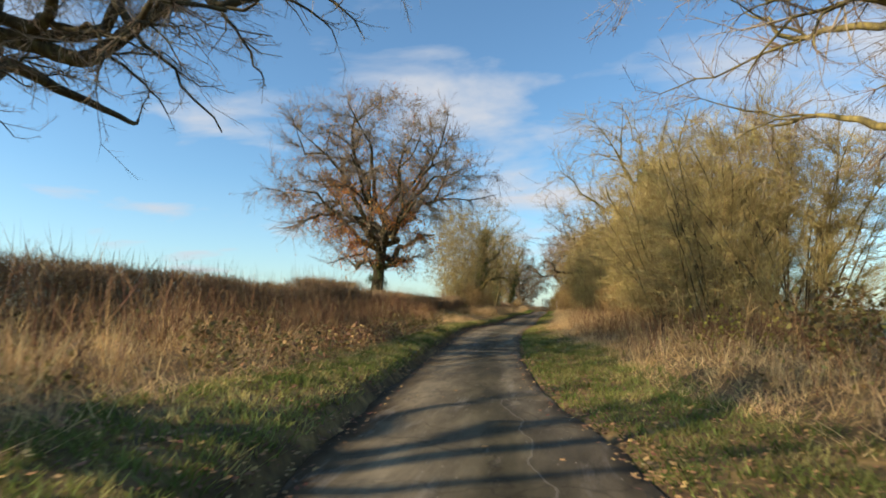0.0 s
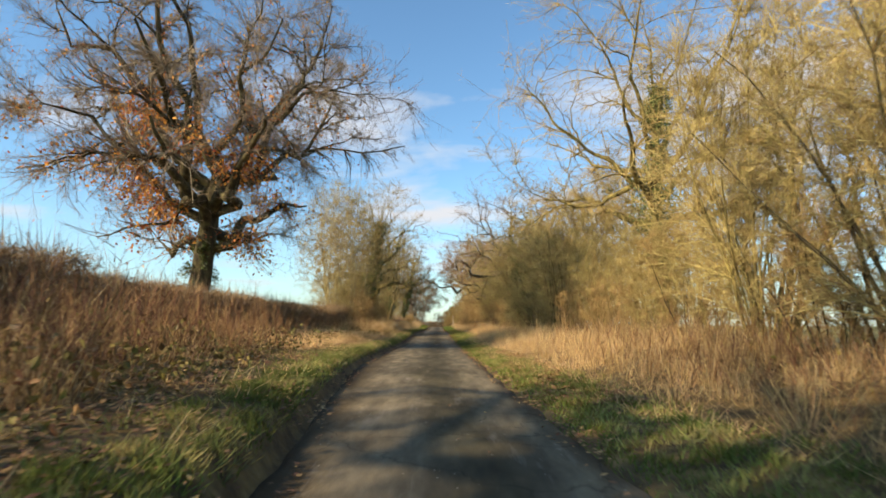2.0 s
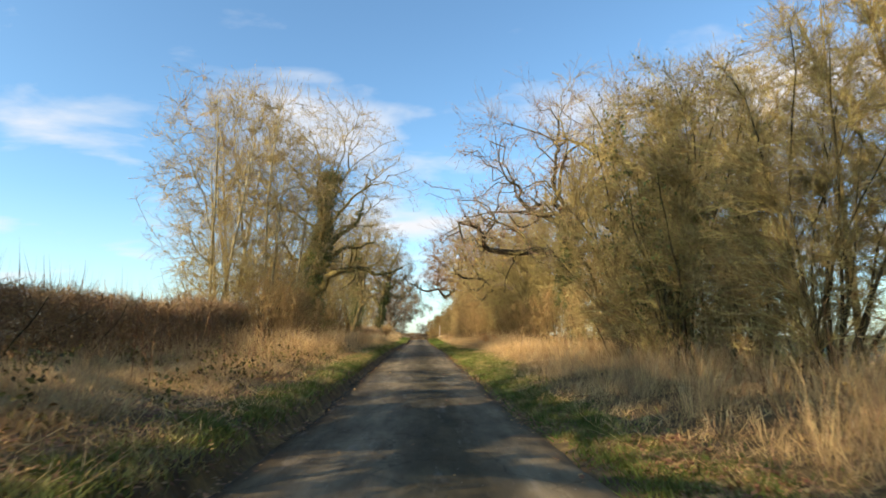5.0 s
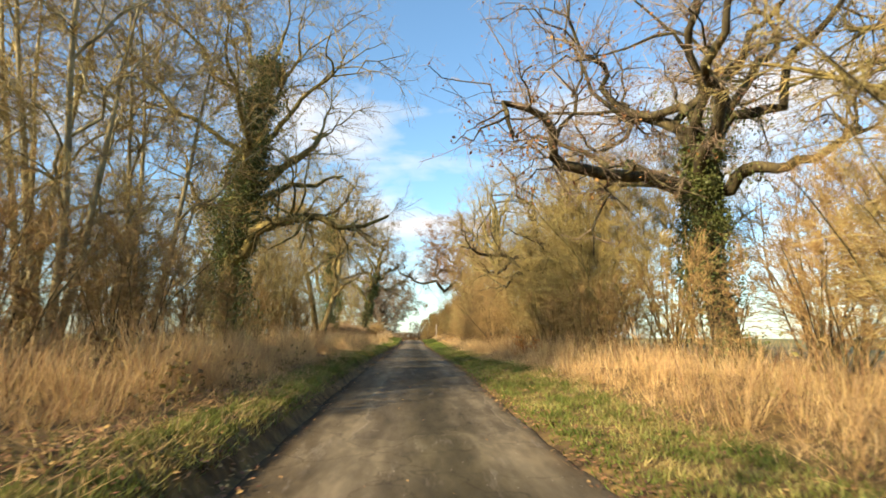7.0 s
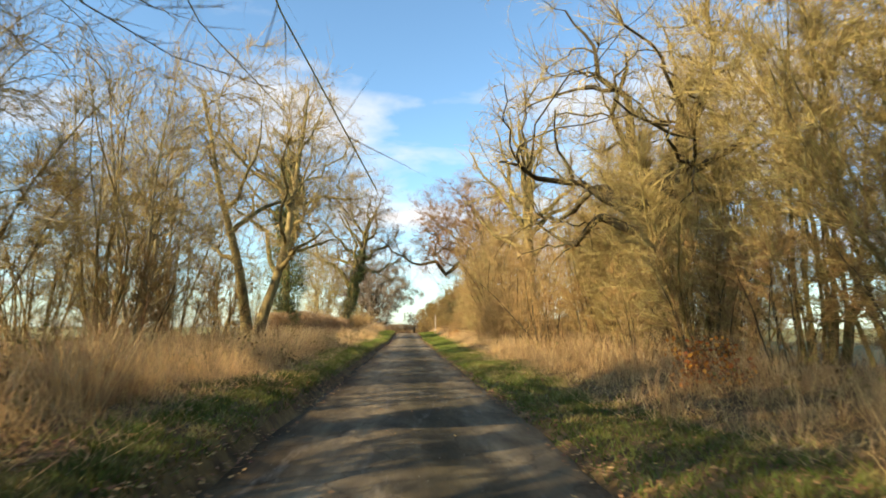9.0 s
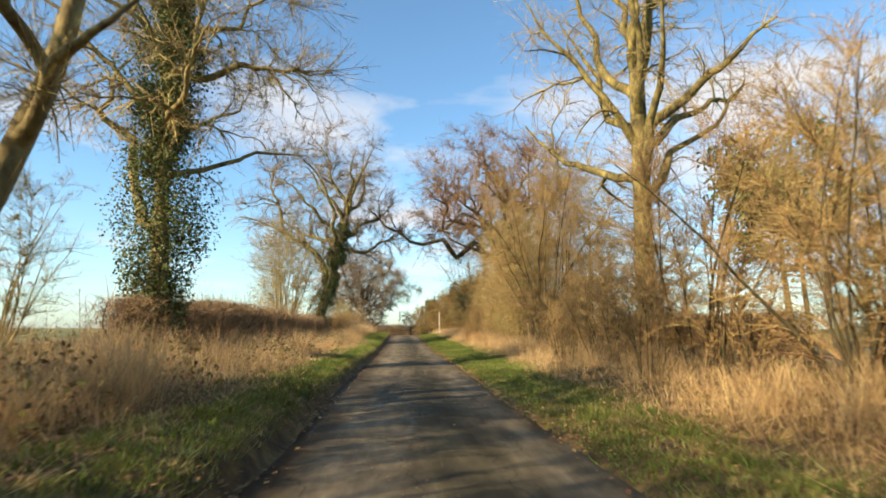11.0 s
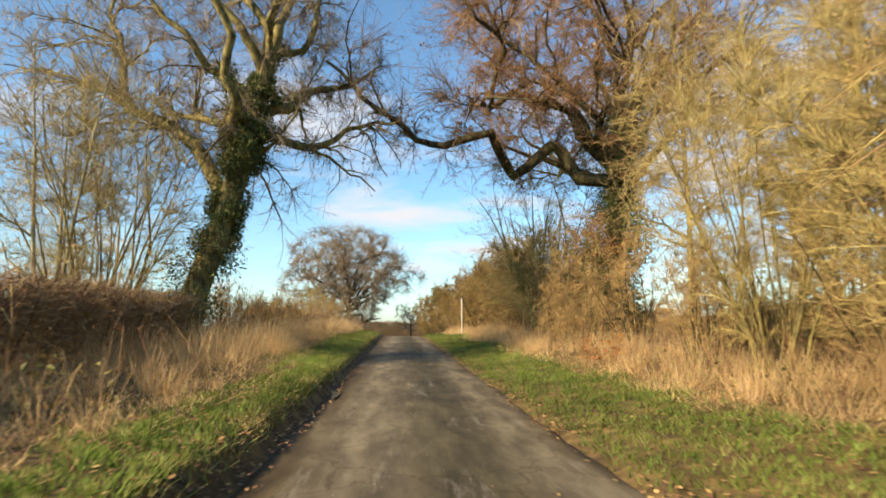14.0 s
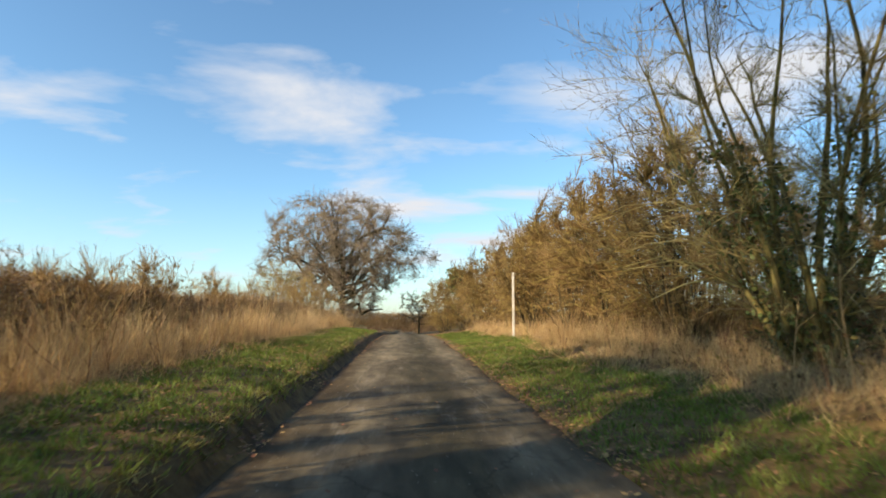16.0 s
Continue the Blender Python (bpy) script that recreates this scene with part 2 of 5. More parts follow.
def road_material():
    """Worn asphalt: paler wheel tracks, a dark mossy crown, mud along the edges, tar seams and fine cracks."""
    m = surf("worn_asphalt", [(0.3, (0.068, 0.06, 0.05)), (0.5, (0.12, 0.106, 0.088)), (0.7, (0.195, 0.172, 0.142))], 2.2, rough=0.85, bump=0.5, fine=110, stretch=(1.6, 0.4, 1), patch=0.25, spec=0.15)
    n, l = m.node_tree.nodes, m.node_tree.links
    p = n["Principled BSDF"]
    base = p.inputs["Base Color"].links[0].from_socket

    def node(kind, **values):
        k = n.new(kind)
        for key, v in values.items():
            k.inputs[key.replace("_", " ")].default_value = v
        return k

    def blend(a, b, fac, mode="MULTIPLY"):
        k = n.new("ShaderNodeMixRGB")
        k.blend_type = mode
        for sock, v in (("Fac", fac), ("Color1", a), ("Color2", b)):
            if isinstance(v, (int, float)):
                k.inputs[sock].default_value = v
            elif isinstance(v, tuple):
                k.inputs[sock].default_value = v
            else:
                l.new(v, k.inputs[sock])
        return k.outputs["Color"]

    co = n.new("ShaderNodeTexCoord")
    at = n.new("ShaderNodeAttribute")
    at.attribute_name = "across"
    run = node("ShaderNodeMapping")
    run.inputs["Scale"].default_value = (1.3, 0.22, 1)
    l.new(co.outputs["Object"], run.inputs["Vector"])
    wob = node("ShaderNodeTexNoise", Scale=1.0, Detail=5.0, Roughness=0.6)
    l.new(run.outputs[0], wob.inputs["Vector"])
    add = n.new("ShaderNodeMath")
    add.operation = "MULTIPLY_ADD"
    add.inputs[1].default_value = 0.36
    l.new(wob.outputs["Fac"], add.inputs[0])
    l.new(at.outputs["Fac"], add.inputs[2])
    sc = n.new("ShaderNodeMath")
    sc.operation = "MULTIPLY"
    sc.inputs[1].default_value = 1 / 1.36
    l.new(add.outputs[0], sc.inputs[0])
    band = n.new("ShaderNodeValToRGB")
    e = band.color_ramp.elements
    cols = [(0.13, (0.62, 0.44, 0.28)), (0.21, (0.95, 0.84, 0.68)), (0.33, (1.75, 1.68, 1.58)), (0.42, (1.35, 1.3, 1.22)), (0.53, (0.75, 0.74, 0.62)), (0.62, (0.68, 0.67, 0.55)),
            (0.73, (1.6, 1.55, 1.46)), (0.81, (1.3, 1.22, 1.1)), (0.91, (0.85, 0.62, 0.42))]
    while len(e) < len(cols):
        e.new(0.5)
    for el, (pos, c) in zip(e, cols):
        el.position, el.color = pos, (*(v / 1.8 for v in c), 1)
    l.new(sc.outputs[0], band.inputs[0])
    col = blend(blend(base, band.outputs["Color"], 1.0), (1.30, 1.32, 1.36, 1), 1.0)
    # pale scuffs and patches along the run of the lane
    scuff = node("ShaderNodeTexNoise", Scale=2.6, Detail=6.0, Roughness=0.7)
    l.new(run.outputs[0], scuff.inputs["Vector"])
    sr = n.new("ShaderNodeValToRGB")
    sr.color_ramp.elements[0].position, sr.color_ramp.elements[1].position = 0.58, 0.74
    sr.color_ramp.elements[1].color = (0.55, 0.55, 0.55, 1)
    l.new(scuff.outputs["Fac"], sr.inputs[0])
    col = blend(col, (0.30, 0.265, 0.215, 1), sr.outputs["Color"], "MIX")
    # cracks
    cr = n.new("ShaderNodeTexVoronoi")
    cr.feature = "DISTANCE_TO_EDGE"
    cr.inputs["Scale"].default_value = 0.7
    wv = node("ShaderNodeTexNoise", Scale=1.8, Detail=4.0)
    l.new(co.outputs["Object"], wv.inputs["Vector"])
    mixv = n.new("ShaderNodeMixRGB")
    mixv.blend_type = "ADD"
    mixv.inputs["Fac"].default_value = 0.8
    l.new(co.outputs["Object"], mixv.inputs["Color1"])
    l.new(wv.outputs["Color"], mixv.inputs["Color2"])
    l.new(mixv.outputs["Color"], cr.inputs["Vector"])
    crr = n.new("ShaderNodeValToRGB")
    crr.color_ramp.elements[0].color, crr.color_ramp.elements[1].position = (0.35, 0.33, 0.3, 1), 0.014
    l.new(cr.outputs["Distance"], crr.inputs[0])
    col = blend(col, crr.outputs["Color"], 0.6)
    # darker repairs laid over the old surface, a pale lip painting in their sunlit edge: where they begin, end, and lie
    # across the lane
    sep = n.new("ShaderNodeSeparateXYZ")
    l.new(co.outputs["Object"], sep.inputs[0])

    def calc(op, a, b, c=None):
        k = n.new("ShaderNodeMath")
        k.operation = op
        for j, v in enumerate((a, b, c)):
            if isinstance(v, (int, float)):
                k.inputs[j].default_value = v
            elif v is not None:
                l.new(v, k.inputs[j])
        return k.outputs[0]

    edge = node("ShaderNodeTexNoise", Scale=1.3, Detail=4.0)
    l.new(co.outputs["Object"], edge.inputs["Vector"])
    for y0, y1, a0, a1, tone in ((61, 73.5, 0.28, 0.9, 0.8), (2, 9, 0.7, 1.1, 0.72), (97, 104, 0.05, 0.42, 0.82), (139, 146, 0.2, 0.8, 0.84)):
        wy = calc("MULTIPLY_ADD", edge.outputs["Fac"], 3.2, sep.outputs["Y"])
        wa = calc("MULTIPLY_ADD", edge.outputs["Fac"], 0.16, at.outputs["Fac"])
        dy = calc("MULTIPLY", calc("SUBTRACT", (y1 - y0) / 2, calc("ABSOLUTE", calc("SUBTRACT", wy, (y0 + y1) / 2 + 1.6), 0)), 0.32)
        da = calc("SUBTRACT", (a1 - a0) / 2, calc("ABSOLUTE", calc("SUBTRACT", wa, (a0 + a1) / 2 + 0.08), 0))
        inside = calc("MINIMUM", dy, da)
        body = calc("MULTIPLY", calc("GREATER_THAN", inside, 0.0), 1.0)
        col = blend(col, (tone, tone, tone * 1.02, 1), body)
        lip = calc("MULTIPLY", calc("LESS_THAN", calc("ABSOLUTE", inside, 0), 0.004), 0.2)
        col = blend(col, (0.34, 0.30, 0.25, 1), lip, "MIX")
    # pale grit
    grit = n.new("ShaderNodeTexVoronoi")
    grit.inputs["Scale"].default_value = 7.0
    l.new(co.outputs["Object"], grit.inputs["Vector"])
    dot = calc("MULTIPLY", calc("LESS_THAN", grit.outputs["Distance"], 0.07), 0.55)
    col = blend(col, (0.42, 0.38, 0.31, 1), dot, "MIX")
    l.new(col, p.inputs["Base Color"])
    return m


GROUND = ground_material()
ASPHALT = road_material()

# ---- lie of the land ----
HALF = 1.60                    # half the usual width of the lane


def bend(y):
    """The lane's centre line: straight along y, bending away to the right of it near the start."""
    y = np.asarray(y, float)
    d = np.clip(36 - y, 0, None)
    return np.where(d < 50, 0.0023 * d ** 2, 0.0023 * 2500 + 0.23 * (d - 50))


def edges(y):
    """How far the asphalt reaches from the centre line, to either side."""
    left = np.interp(y, [-10, 12, 22, 27, 32, 40, 52, 60, 72, 90, 107, 200], [1.2, 1.24, 1.3, 1.44, 1.58, 1.66, 1.56, 1.6, 1.68, 1.64, 1.66, 1.65])
    right = np.interp(y, [-10, 3, 5, 7.4, 9, 12, 22, 27, 33, 42, 60, 66, 72, 100, 107, 115, 200], [1.2, 1.22, 1.55, 1.52, 1.26, 1.24, 1.3, 1.45, 1.6, 1.64, 1.6, 1.56, 1.64, 1.56, 1.62, 1.7, 1.66])
    return left, right


def lane_x(s, y):
    """The x of a place s metres beside the lane's middle, as if the lane were of its usual width there."""
    left, right = edges(y)
    return bend(y) + s + np.where(np.asarray(s) < 0, HALF - left, right - HALF)


def lane_s(x, y):
    """The other way round: how far beside the lane's middle a place lies."""
    s = np.asarray(x, float) - bend(y)
    left, right = edges(y)
    return np.where(s < 0, np.minimum(s - (HALF - left), 0), np.maximum(s - (right - HALF), 0))


def crest(y):
    return np.interp(y, [-200, 0, 10, 18, 24, 30, 36, 48, 56, 66, 72, 104, 112, 121, 131, 145, 157, 165, 180, 200, 260, 600],
                     [-0.5, -0.14, -0.18, -0.18, -0.04, 0, -0.08, -0.15, -0.03, 0.08, 0.14, 0.15, 0.1, 0.04, 0.18, 0.36, 0.47, 0.43, 0.1, -0.6, -1.6, -4.0])


def land(x, y):
    """Height of the ground beside the lane: a steep grass bank on one side, a flat verge on the other."""
    x, y = np.asarray(x, float), np.asarray(y, float)
    s = lane_s(x, y)
    z = np.interp(s, [-60, -9, -4.5, -2.7, -2.2, -1.95, -1.8, -1.68, -1.61, -1.5, 1.5, 1.66, 2.1, 3.2, 4.6, 7, 60],
                  [0.9, 0.85, 0.5, 0.36, 0.31, 0.27, 0.21, 0.08, -0.02, -0.07, -0.07, 0.0, 0.06, 0.14, 0.32, 0.5, 0.5])
    amp = np.clip((np.abs(s) - 1.7) / 2.0, 0, 1)
    z = z + amp * (0.05 * np.sin(x * 1.9 + y * 0.7) * np.cos(y * 1.3 - x) + 0.06 * np.sin(y * 0.37 + x * 0.5))
    return z + crest(y)


# ---- mesh helpers ----
def mesh_of(name, verts, faces, material, smooth=True):
    """A mesh from arrays: verts (n, 3), faces (m, 3) or (m, 4)."""
    verts, faces = np.asarray(verts, np.float32), np.asarray(faces, np.int32)
    k = faces.shape[1]
    me = bpy.data.meshes.new(name)
    me.vertices.add(len(verts))
    me.vertices.foreach_set("co", verts.ravel())
    me.loops.add(faces.size)
    me.loops.foreach_set("vertex_index", faces.ravel())
    me.polygons.add(len(faces))
    me.polygons.foreach_set("loop_start", np.arange(0, faces.size, k, dtype=np.int32))
    me.polygons.foreach_set("use_smooth", np.full(len(faces), smooth))
    me.update(calc_edges=True)
    me.materials.append(material)
    return me


def part_np(name, verts, faces, material, parent, label="", smooth=True, kind=""):
    ob = new(name, mesh_of(name, verts, faces, material, smooth))
    ob.parent = parent
    return tagged(ob, label, kind=kind)


def unit(v):
    return v / np.maximum(np.linalg.norm(v, axis=-1, keepdims=True), 1e-9)


def tubes(P, R, k):
    """Tapered tubes along many lines at once: P (n, s, 3), R (n, s), k sides."""
    n, s, _ = P.shape
    T = unit(np.gradient(P, axis=1))
    ref = np.where(np.abs(T[:, :1, 2:3]) > 0.8, np.array([1.0, 0.1, 0.0]), np.array([0.05, 0.1, 1.0]))
    U = unit(np.cross(T, np.broadcast_to(ref, T.shape)))
    W = np.cross(T, U)
    a = np.arange(k) * 2 * np.pi / k
    V = P[:, :, None] + R[:, :, None, None] * (U[:, :, None] * np.cos(a)[:, None] + W[:, :, None] * np.sin(a)[:, None])
    i, j, c = np.meshgrid(np.arange(n), np.arange(s - 1), np.arange(k), indexing="ij")
    at = lambda jj, cc: (i * s + jj) * k + cc
    F = np.stack([at(j, c), at(j, (c + 1) % k), at(j + 1, (c + 1) % k), at(j + 1, c)], -1)
    return V.reshape(-1, 3), F.reshape(-1, 4)


def spikes(P, R):
    """Straight pointed shoots with three sides: P (n, 2, 3), R (n, 2)."""
    n = len(P)
    T = unit(P[:, 1] - P[:, 0])
    U = unit(np.cross(T, np.where(np.abs(T[:, 2:3]) > 0.8, np.array([1.0, 0.1, 0.0]), np.array([0.05, 0.1, 1.0]))))
    W = np.cross(T, U)
    ring = [P[:, 0] + R[:, :1] * (U * math.cos(a) + W * math.sin(a)) for a in (0, 2.094, 4.189)]
    V = np.stack([*ring, P[:, 1]], 1)
    b = np.arange(n)[:, None] * 4
    F = np.stack([b + np.array([0, 1, 3]), b + np.array([1, 2, 3]), b + np.array([2, 0, 3])], 1)
    return V.reshape(-1, 3), F.reshape(-1, 3)


def slivers(rng, P, R):
    """The finest shoots: one pointed sliver each, P (n, 2, 3), R (n, 2)."""
    n = len(P)
    side = unit(np.cross(P[:, 1] - P[:, 0], rng.normal(0, 1, (n, 3)))) * R[:, :1]
    V = np.stack([P[:, 0] - side, P[:, 0] + side, P[:, 1]], 1)
    return V.reshape(-1, 3), np.arange(3 * n).reshape(n, 3)


def split(F):
    """Quads as triangles."""
    return np.concatenate([F[:, [0, 1, 2]], F[:, [0, 2, 3]]])


def joined(pieces):
    V, F, at = [], [], 0
    for v, f in pieces:
        V.append(v)
        F.append(f + at)
        at += len(v)
    return np.concatenate(V), np.concatenate(F)


def extend(rng, start, way, length, rad, seg, wiggle, lift, tip=0.3, hold=0.0):
    """Grows lines from their starts: each wanders by wiggle and bends up (or down) by lift."""
    P, R = [start], [rad]
    d, pos = unit(way), start
    for i in range(seg):
        d = unit(d + rng.normal(0, wiggle, d.shape) + np.array([0, 0, 1.0]) * lift / seg + hold * unit(way))
        pos = pos + d * (length / seg)[:, None]
        P.append(pos)
        R.append(rad * (1 - (1 - tip) * (i + 1) / seg))
    return np.stack(P, 1), np.stack(R, 1)


def sprout(rng, P, R, per, lo, hi, spread, ratio, thin, env=None, cap=None):
    """Side shoots off many lines: per shoots each, between lo and hi of the length, at an angle of spread degrees."""
    n, s, _ = P.shape
    f = lo + (hi - lo) * (np.arange(per) + rng.random((n, per))) / per
    t = f * (s - 1)
    i = np.minimum(t.astype(int), s - 2)
    u = (t - i)[..., None]
    row = np.arange(n)[:, None]
    start = P[row, i] * (1 - u) + P[row, i + 1] * u
    rad = R[row, i] * (1 - u[..., 0]) + R[row, i + 1] * u[..., 0]
    T = unit(P[row, i + 1] - P[row, i])
    side = unit(np.cross(T, rng.normal(0, 1, T.shape)))
    a = np.radians(rng.uniform(*spread, (n, per)))[..., None]
    way = T * np.cos(a) + side * np.sin(a)
    full = np.linalg.norm(np.diff(P, axis=1), axis=2).sum(1)[:, None]
    length = full * ratio * rng.uniform(0.65, 1.2, (n, per)) * (1.15 - 0.55 * f)
    start, way, length, rad = start.reshape(-1, 3), way.reshape(-1, 3), length.ravel(), (rad * thin).ravel()
    if env is not None:
        length = np.minimum(length, reach(start, way, env) * rng.uniform(0.8, 1.08, len(length)))
    if cap:
        length = np.minimum(length, cap * rng.uniform(0.6, 1.1, len(length)))
    length = np.maximum(length, 0.1)
    return start, way, length, rad


def reach(start, way, env):
    """How far it is from each start along its way to the crown's outline (an ellipsoid: cx, cy, cz, rx, ry, rz)."""
    c, r = np.array(env[:3]), np.array(env[3:])
    p, d = (start - c) / r, unit(way) / r
    a, b, q = (d * d).sum(1), (p * d).sum(1), (p * p).sum(1) - 1
    disc = np.maximum(b * b - a * q, 0)
    return np.maximum((-b + np.sqrt(disc)) / a, 0.15)


def linked(rng, targets, P, R, thin, seg, wob, skip=0, most=None, least=0.0):
    """Shoots that grow to the given targets, each from the best placed point of the lines P: curved, and tapered."""
    N = P[:, skip:].reshape(-1, 3)
    T = unit(np.gradient(P, axis=1))[:, skip:].reshape(-1, 3)
    rad = R[:, skip:].ravel()
    near = np.empty(len(targets), int)
    for k in range(0, len(targets), 800):
        D = targets[k:k + 800, None] - N[None]
        far = np.linalg.norm(D, axis=2)
        turn = 1 - np.einsum("ijk,jk->ij", D, T) / np.maximum(far, 1e-6)
        near[k:k + 800] = np.argmin(far * (0.8 + 0.55 * turn), axis=1)
    start, way, r0 = N[near], T[near], rad[near] * thin
    D = targets - start
    far = np.maximum(np.linalg.norm(D, axis=1), 0.1)
    if most:
        ok = far < 1.7 * most
        start, way, r0, D, far = start[ok], way[ok], r0[ok], D[ok], far[ok]
        cut = np.minimum(1, most * rng.uniform(0.7, 1.1, len(far)) / far)
        D, far = D * cut[:, None], far * cut
    bow = (way * 0.55 + unit(D) * 0.45) * (far * 0.55)[:, None]
    u = np.linspace(0, 1, seg + 1)[None, :, None]
    Q = start[:, None] + 2 * u * (1 - u) * bow[:, None] + u ** 2 * D[:, None]
    kink = np.cumsum(rng.normal(0, 1, Q.shape), axis=1) * (far * wob / seg)[:, None, None]
    kink[:, 0] = 0
    Q = Q + kink
    r0 = np.maximum(np.minimum(r0, 0.022 * far + 0.003), least)
    return Q, r0[:, None] * np.linspace(1, 0.35, seg + 1)[None]


def crown_points(rng, count, env, rim=0.45, lump=0.13):
    """Points through an ellipsoid crown with a lumpy outline; rim below 1/3 crowds them towards the outside."""
    v = unit(rng.normal(0, 1, (count, 3)))
    out = 1 + lump * np.sin(v[:, 0] * 4.1 + env[0]) * np.cos(v[:, 1] * 5.3 + env[2]) + lump * np.sin(v[:, 2] * 6.1 + v[:, 0] * 3)
    r = rng.random(count) ** rim * out
    return np.array(env[:3]) + v * r[:, None] * np.array(env[3:])


def leaves_at(rng, pts, size, droop=0.0):
    """Folded diamond leaves about the given points."""
    n = len(pts)
    d = unit(rng.normal(0, 1, (n, 3)) - np.array([0, 0, droop]))
    s = unit(np.cross(d, rng.normal(0, 1, (n, 3))))
    w = np.cross(d, s)
    L = (size * rng.uniform(0.6, 1.3, n))[:, None]
    V = np.stack([pts, pts + d * L * 0.5 + s * L * 0.33 + w * L * 0.12, pts + d * L, pts + d * L * 0.5 - s * L * 0.33 + w * L * 0.12], 1)
    F = np.arange(n * 4).reshape(n, 4)
    return V.reshape(-1, 3), F


def along(rng, P, count, spread=0.1):
    """Random points near the given lines."""
    n, s, _ = P.shape
    a, t = rng.integers(0, n, count), rng.random(count) * (s - 1)
    i = t.astype(int)
    u = (t - i)[:, None]
    return P[a, i] * (1 - u) + P[a, i + 1] * u + rng.normal(0, spread, (count, 3))


def base_at(name, x, y, label, category, group="", sink=0.06):
    ob = new(name)
    ob.location = (x, y, float(land(x, y)) - sink)
    return tagged(ob, label, category, group)


# ---- trees ----
def crook(rng, P, size):
    """Kinks in limbs: every third point is pushed aside, those between follow, and the run of the limb stays."""
    n, s, _ = P.shape
    step = np.linalg.norm(P[:, -1] - P[:, 0], axis=1)[:, None, None] / s
    at = np.arange(0, s + 2, 3)
    push = rng.normal(0, 1, (n, len(at), 3)) * step * size
    push[:, 0] = 0
    u = np.arange(s) / 3.0
    i = u.astype(int)
    w = (u - i)[None, :, None]
    return P + push[:, i] * (1 - w) + push[:, np.minimum(i + 1, len(at) - 1)] * w


def tree(name, label, x, y, height, seed, radius=0.4, crown=(7, 7, 0.42), clear=0.22, lean=(0, 0), limbs=9, bark=None, twig=None, gnarl=0.22, rise=0.25,
         per=(8, 8, 10), big=(), leaf=None, ivy=None, fine=0.0063, group="", forks=1, flare=1.35, leader=0.8, slope=(5, 62), over=None):
    """A bare tree: trunk (one or several stems), limbs, branches, twigs; leader: how far up the trunk runs on; slope: degrees of the lowest and the highest limbs; over: where the crown's middle hangs;
    big: limbs of its own as (height, bearing, length, slope, thickness, bend upwards); leaf: (material, count, size, share of the crown from below); ivy: (count, height, size)."""
    rng = np.random.default_rng(seed)
    ob = base_at(name, x, y, label, "tree", group)
    bark, twig = bark or BARK_OAK, twig or TWIG_OAK
    rx, ry, zlow = crown
    cz = height * (zlow + 1) / 2
    over = over or (lean[0] * height * 0.5, lean[1] * height * 0.5)
    env = (over[0], over[1], cz, rx, ry, height - cz)
    stems = []
    for k in range(forks):
        a = rng.uniform(0, 1.5) + k * 6.283 / forks
        off = 0 if forks == 1 else radius * 0.9
        s0 = np.array([[math.cos(a) * off, math.sin(a) * off, 0.0]])
        way = np.array([[lean[0] + (0 if forks == 1 else 0.22 * math.cos(a)), lean[1] + (0 if forks == 1 else 0.22 * math.sin(a)), 1.0]])
        P, R = extend(rng, s0, way, np.array([height * leader * (1 if forks == 1 else rng.uniform(0.8, 1.05))]), np.array([radius]), 14, gnarl * 0.17, 0.05,
                      tip=0.16 if leader > 0.6 else 0.66)
        R[:, 0] *= flare
        R[:, 1] *= 1.0 + (flare - 1) * 0.3
        stems.append((P, R))
        bole = part_np("trunk" if forks == 1 else "stem", *tubes(P, R, 10), bark, ob)
    lo = clear / leader
    st, wy, rd = [], [], []
    for k in range(limbs):
        P, R = stems[k % forks]
        f = min(1.0, lo + (1.0 - lo) * ((k + rng.random() * 0.7) / limbs) ** (1.1 if leader > 0.6 else 0.8))
        t = f * 14
        i = min(int(t), 13)
        p = P[0, i] * (1 - t + i) + P[0, i + 1] * (t - i)
        az = k * 2.4 + rng.uniform(-0.5, 0.5)
        el = radians(slope[0] + rng.uniform(0, 14) + (slope[1] - slope[0]) * k / limbs)
        st.append(p)
        wy.append((math.cos(az) * math.cos(el), math.sin(az) * math.cos(el), math.sin(el)))
        rd.append(R[0, i] * rng.uniform(0.55, 0.75))
    st, wy = np.array(st), np.array(wy)
    ln = reach(st, wy, env) * rng.uniform(0.72, 0.92, limbs)
    LP, LR = extend(rng, st, wy, ln, np.array(rd), 18, gnarl * 0.85, rise, tip=0.16, hold=0.28)
    twist = 0.85 if bark == BARK_OAK else 0.4
    LP = crook(rng, LP, twist)
    for k in range(limbs):
        part_np("limb", *tubes(LP[k:k + 1], LR[k:k + 1], 7), bark, ob)
    LP, LR = LP[:, ::2], LR[:, ::2]
    hang = []
    for h, bear, length, up, thick, *lift in big:
        P, R = stems[0]
        i = int(np.argmin(np.abs(P[0, :, 2] - h)))
        b, e = radians(bear), radians(up)
        way = np.array([[math.sin(b) * math.cos(e), math.cos(b) * math.cos(e), math.sin(e)]])
        P1, R1 = extend(rng, P[0, i:i + 1], way, np.array([length]), np.array([thick]), 24, gnarl * 1.05, lift[0] if lift else 0.1, tip=0.17, hold=0.2)
        P1 = crook(rng, P1, twist)
        part_np("limb", *tubes(P1, R1, 8), bark, ob)
        k = np.linspace(3, 24, 10).round().astype(int)
        LP, LR = np.concatenate([LP, P1[:, k]]), np.concatenate([LR, R1[:, k]])
        if up < 60:
            hang.append(P1[:, 8:])
    hang = [np.concatenate(hang)] if hang else []
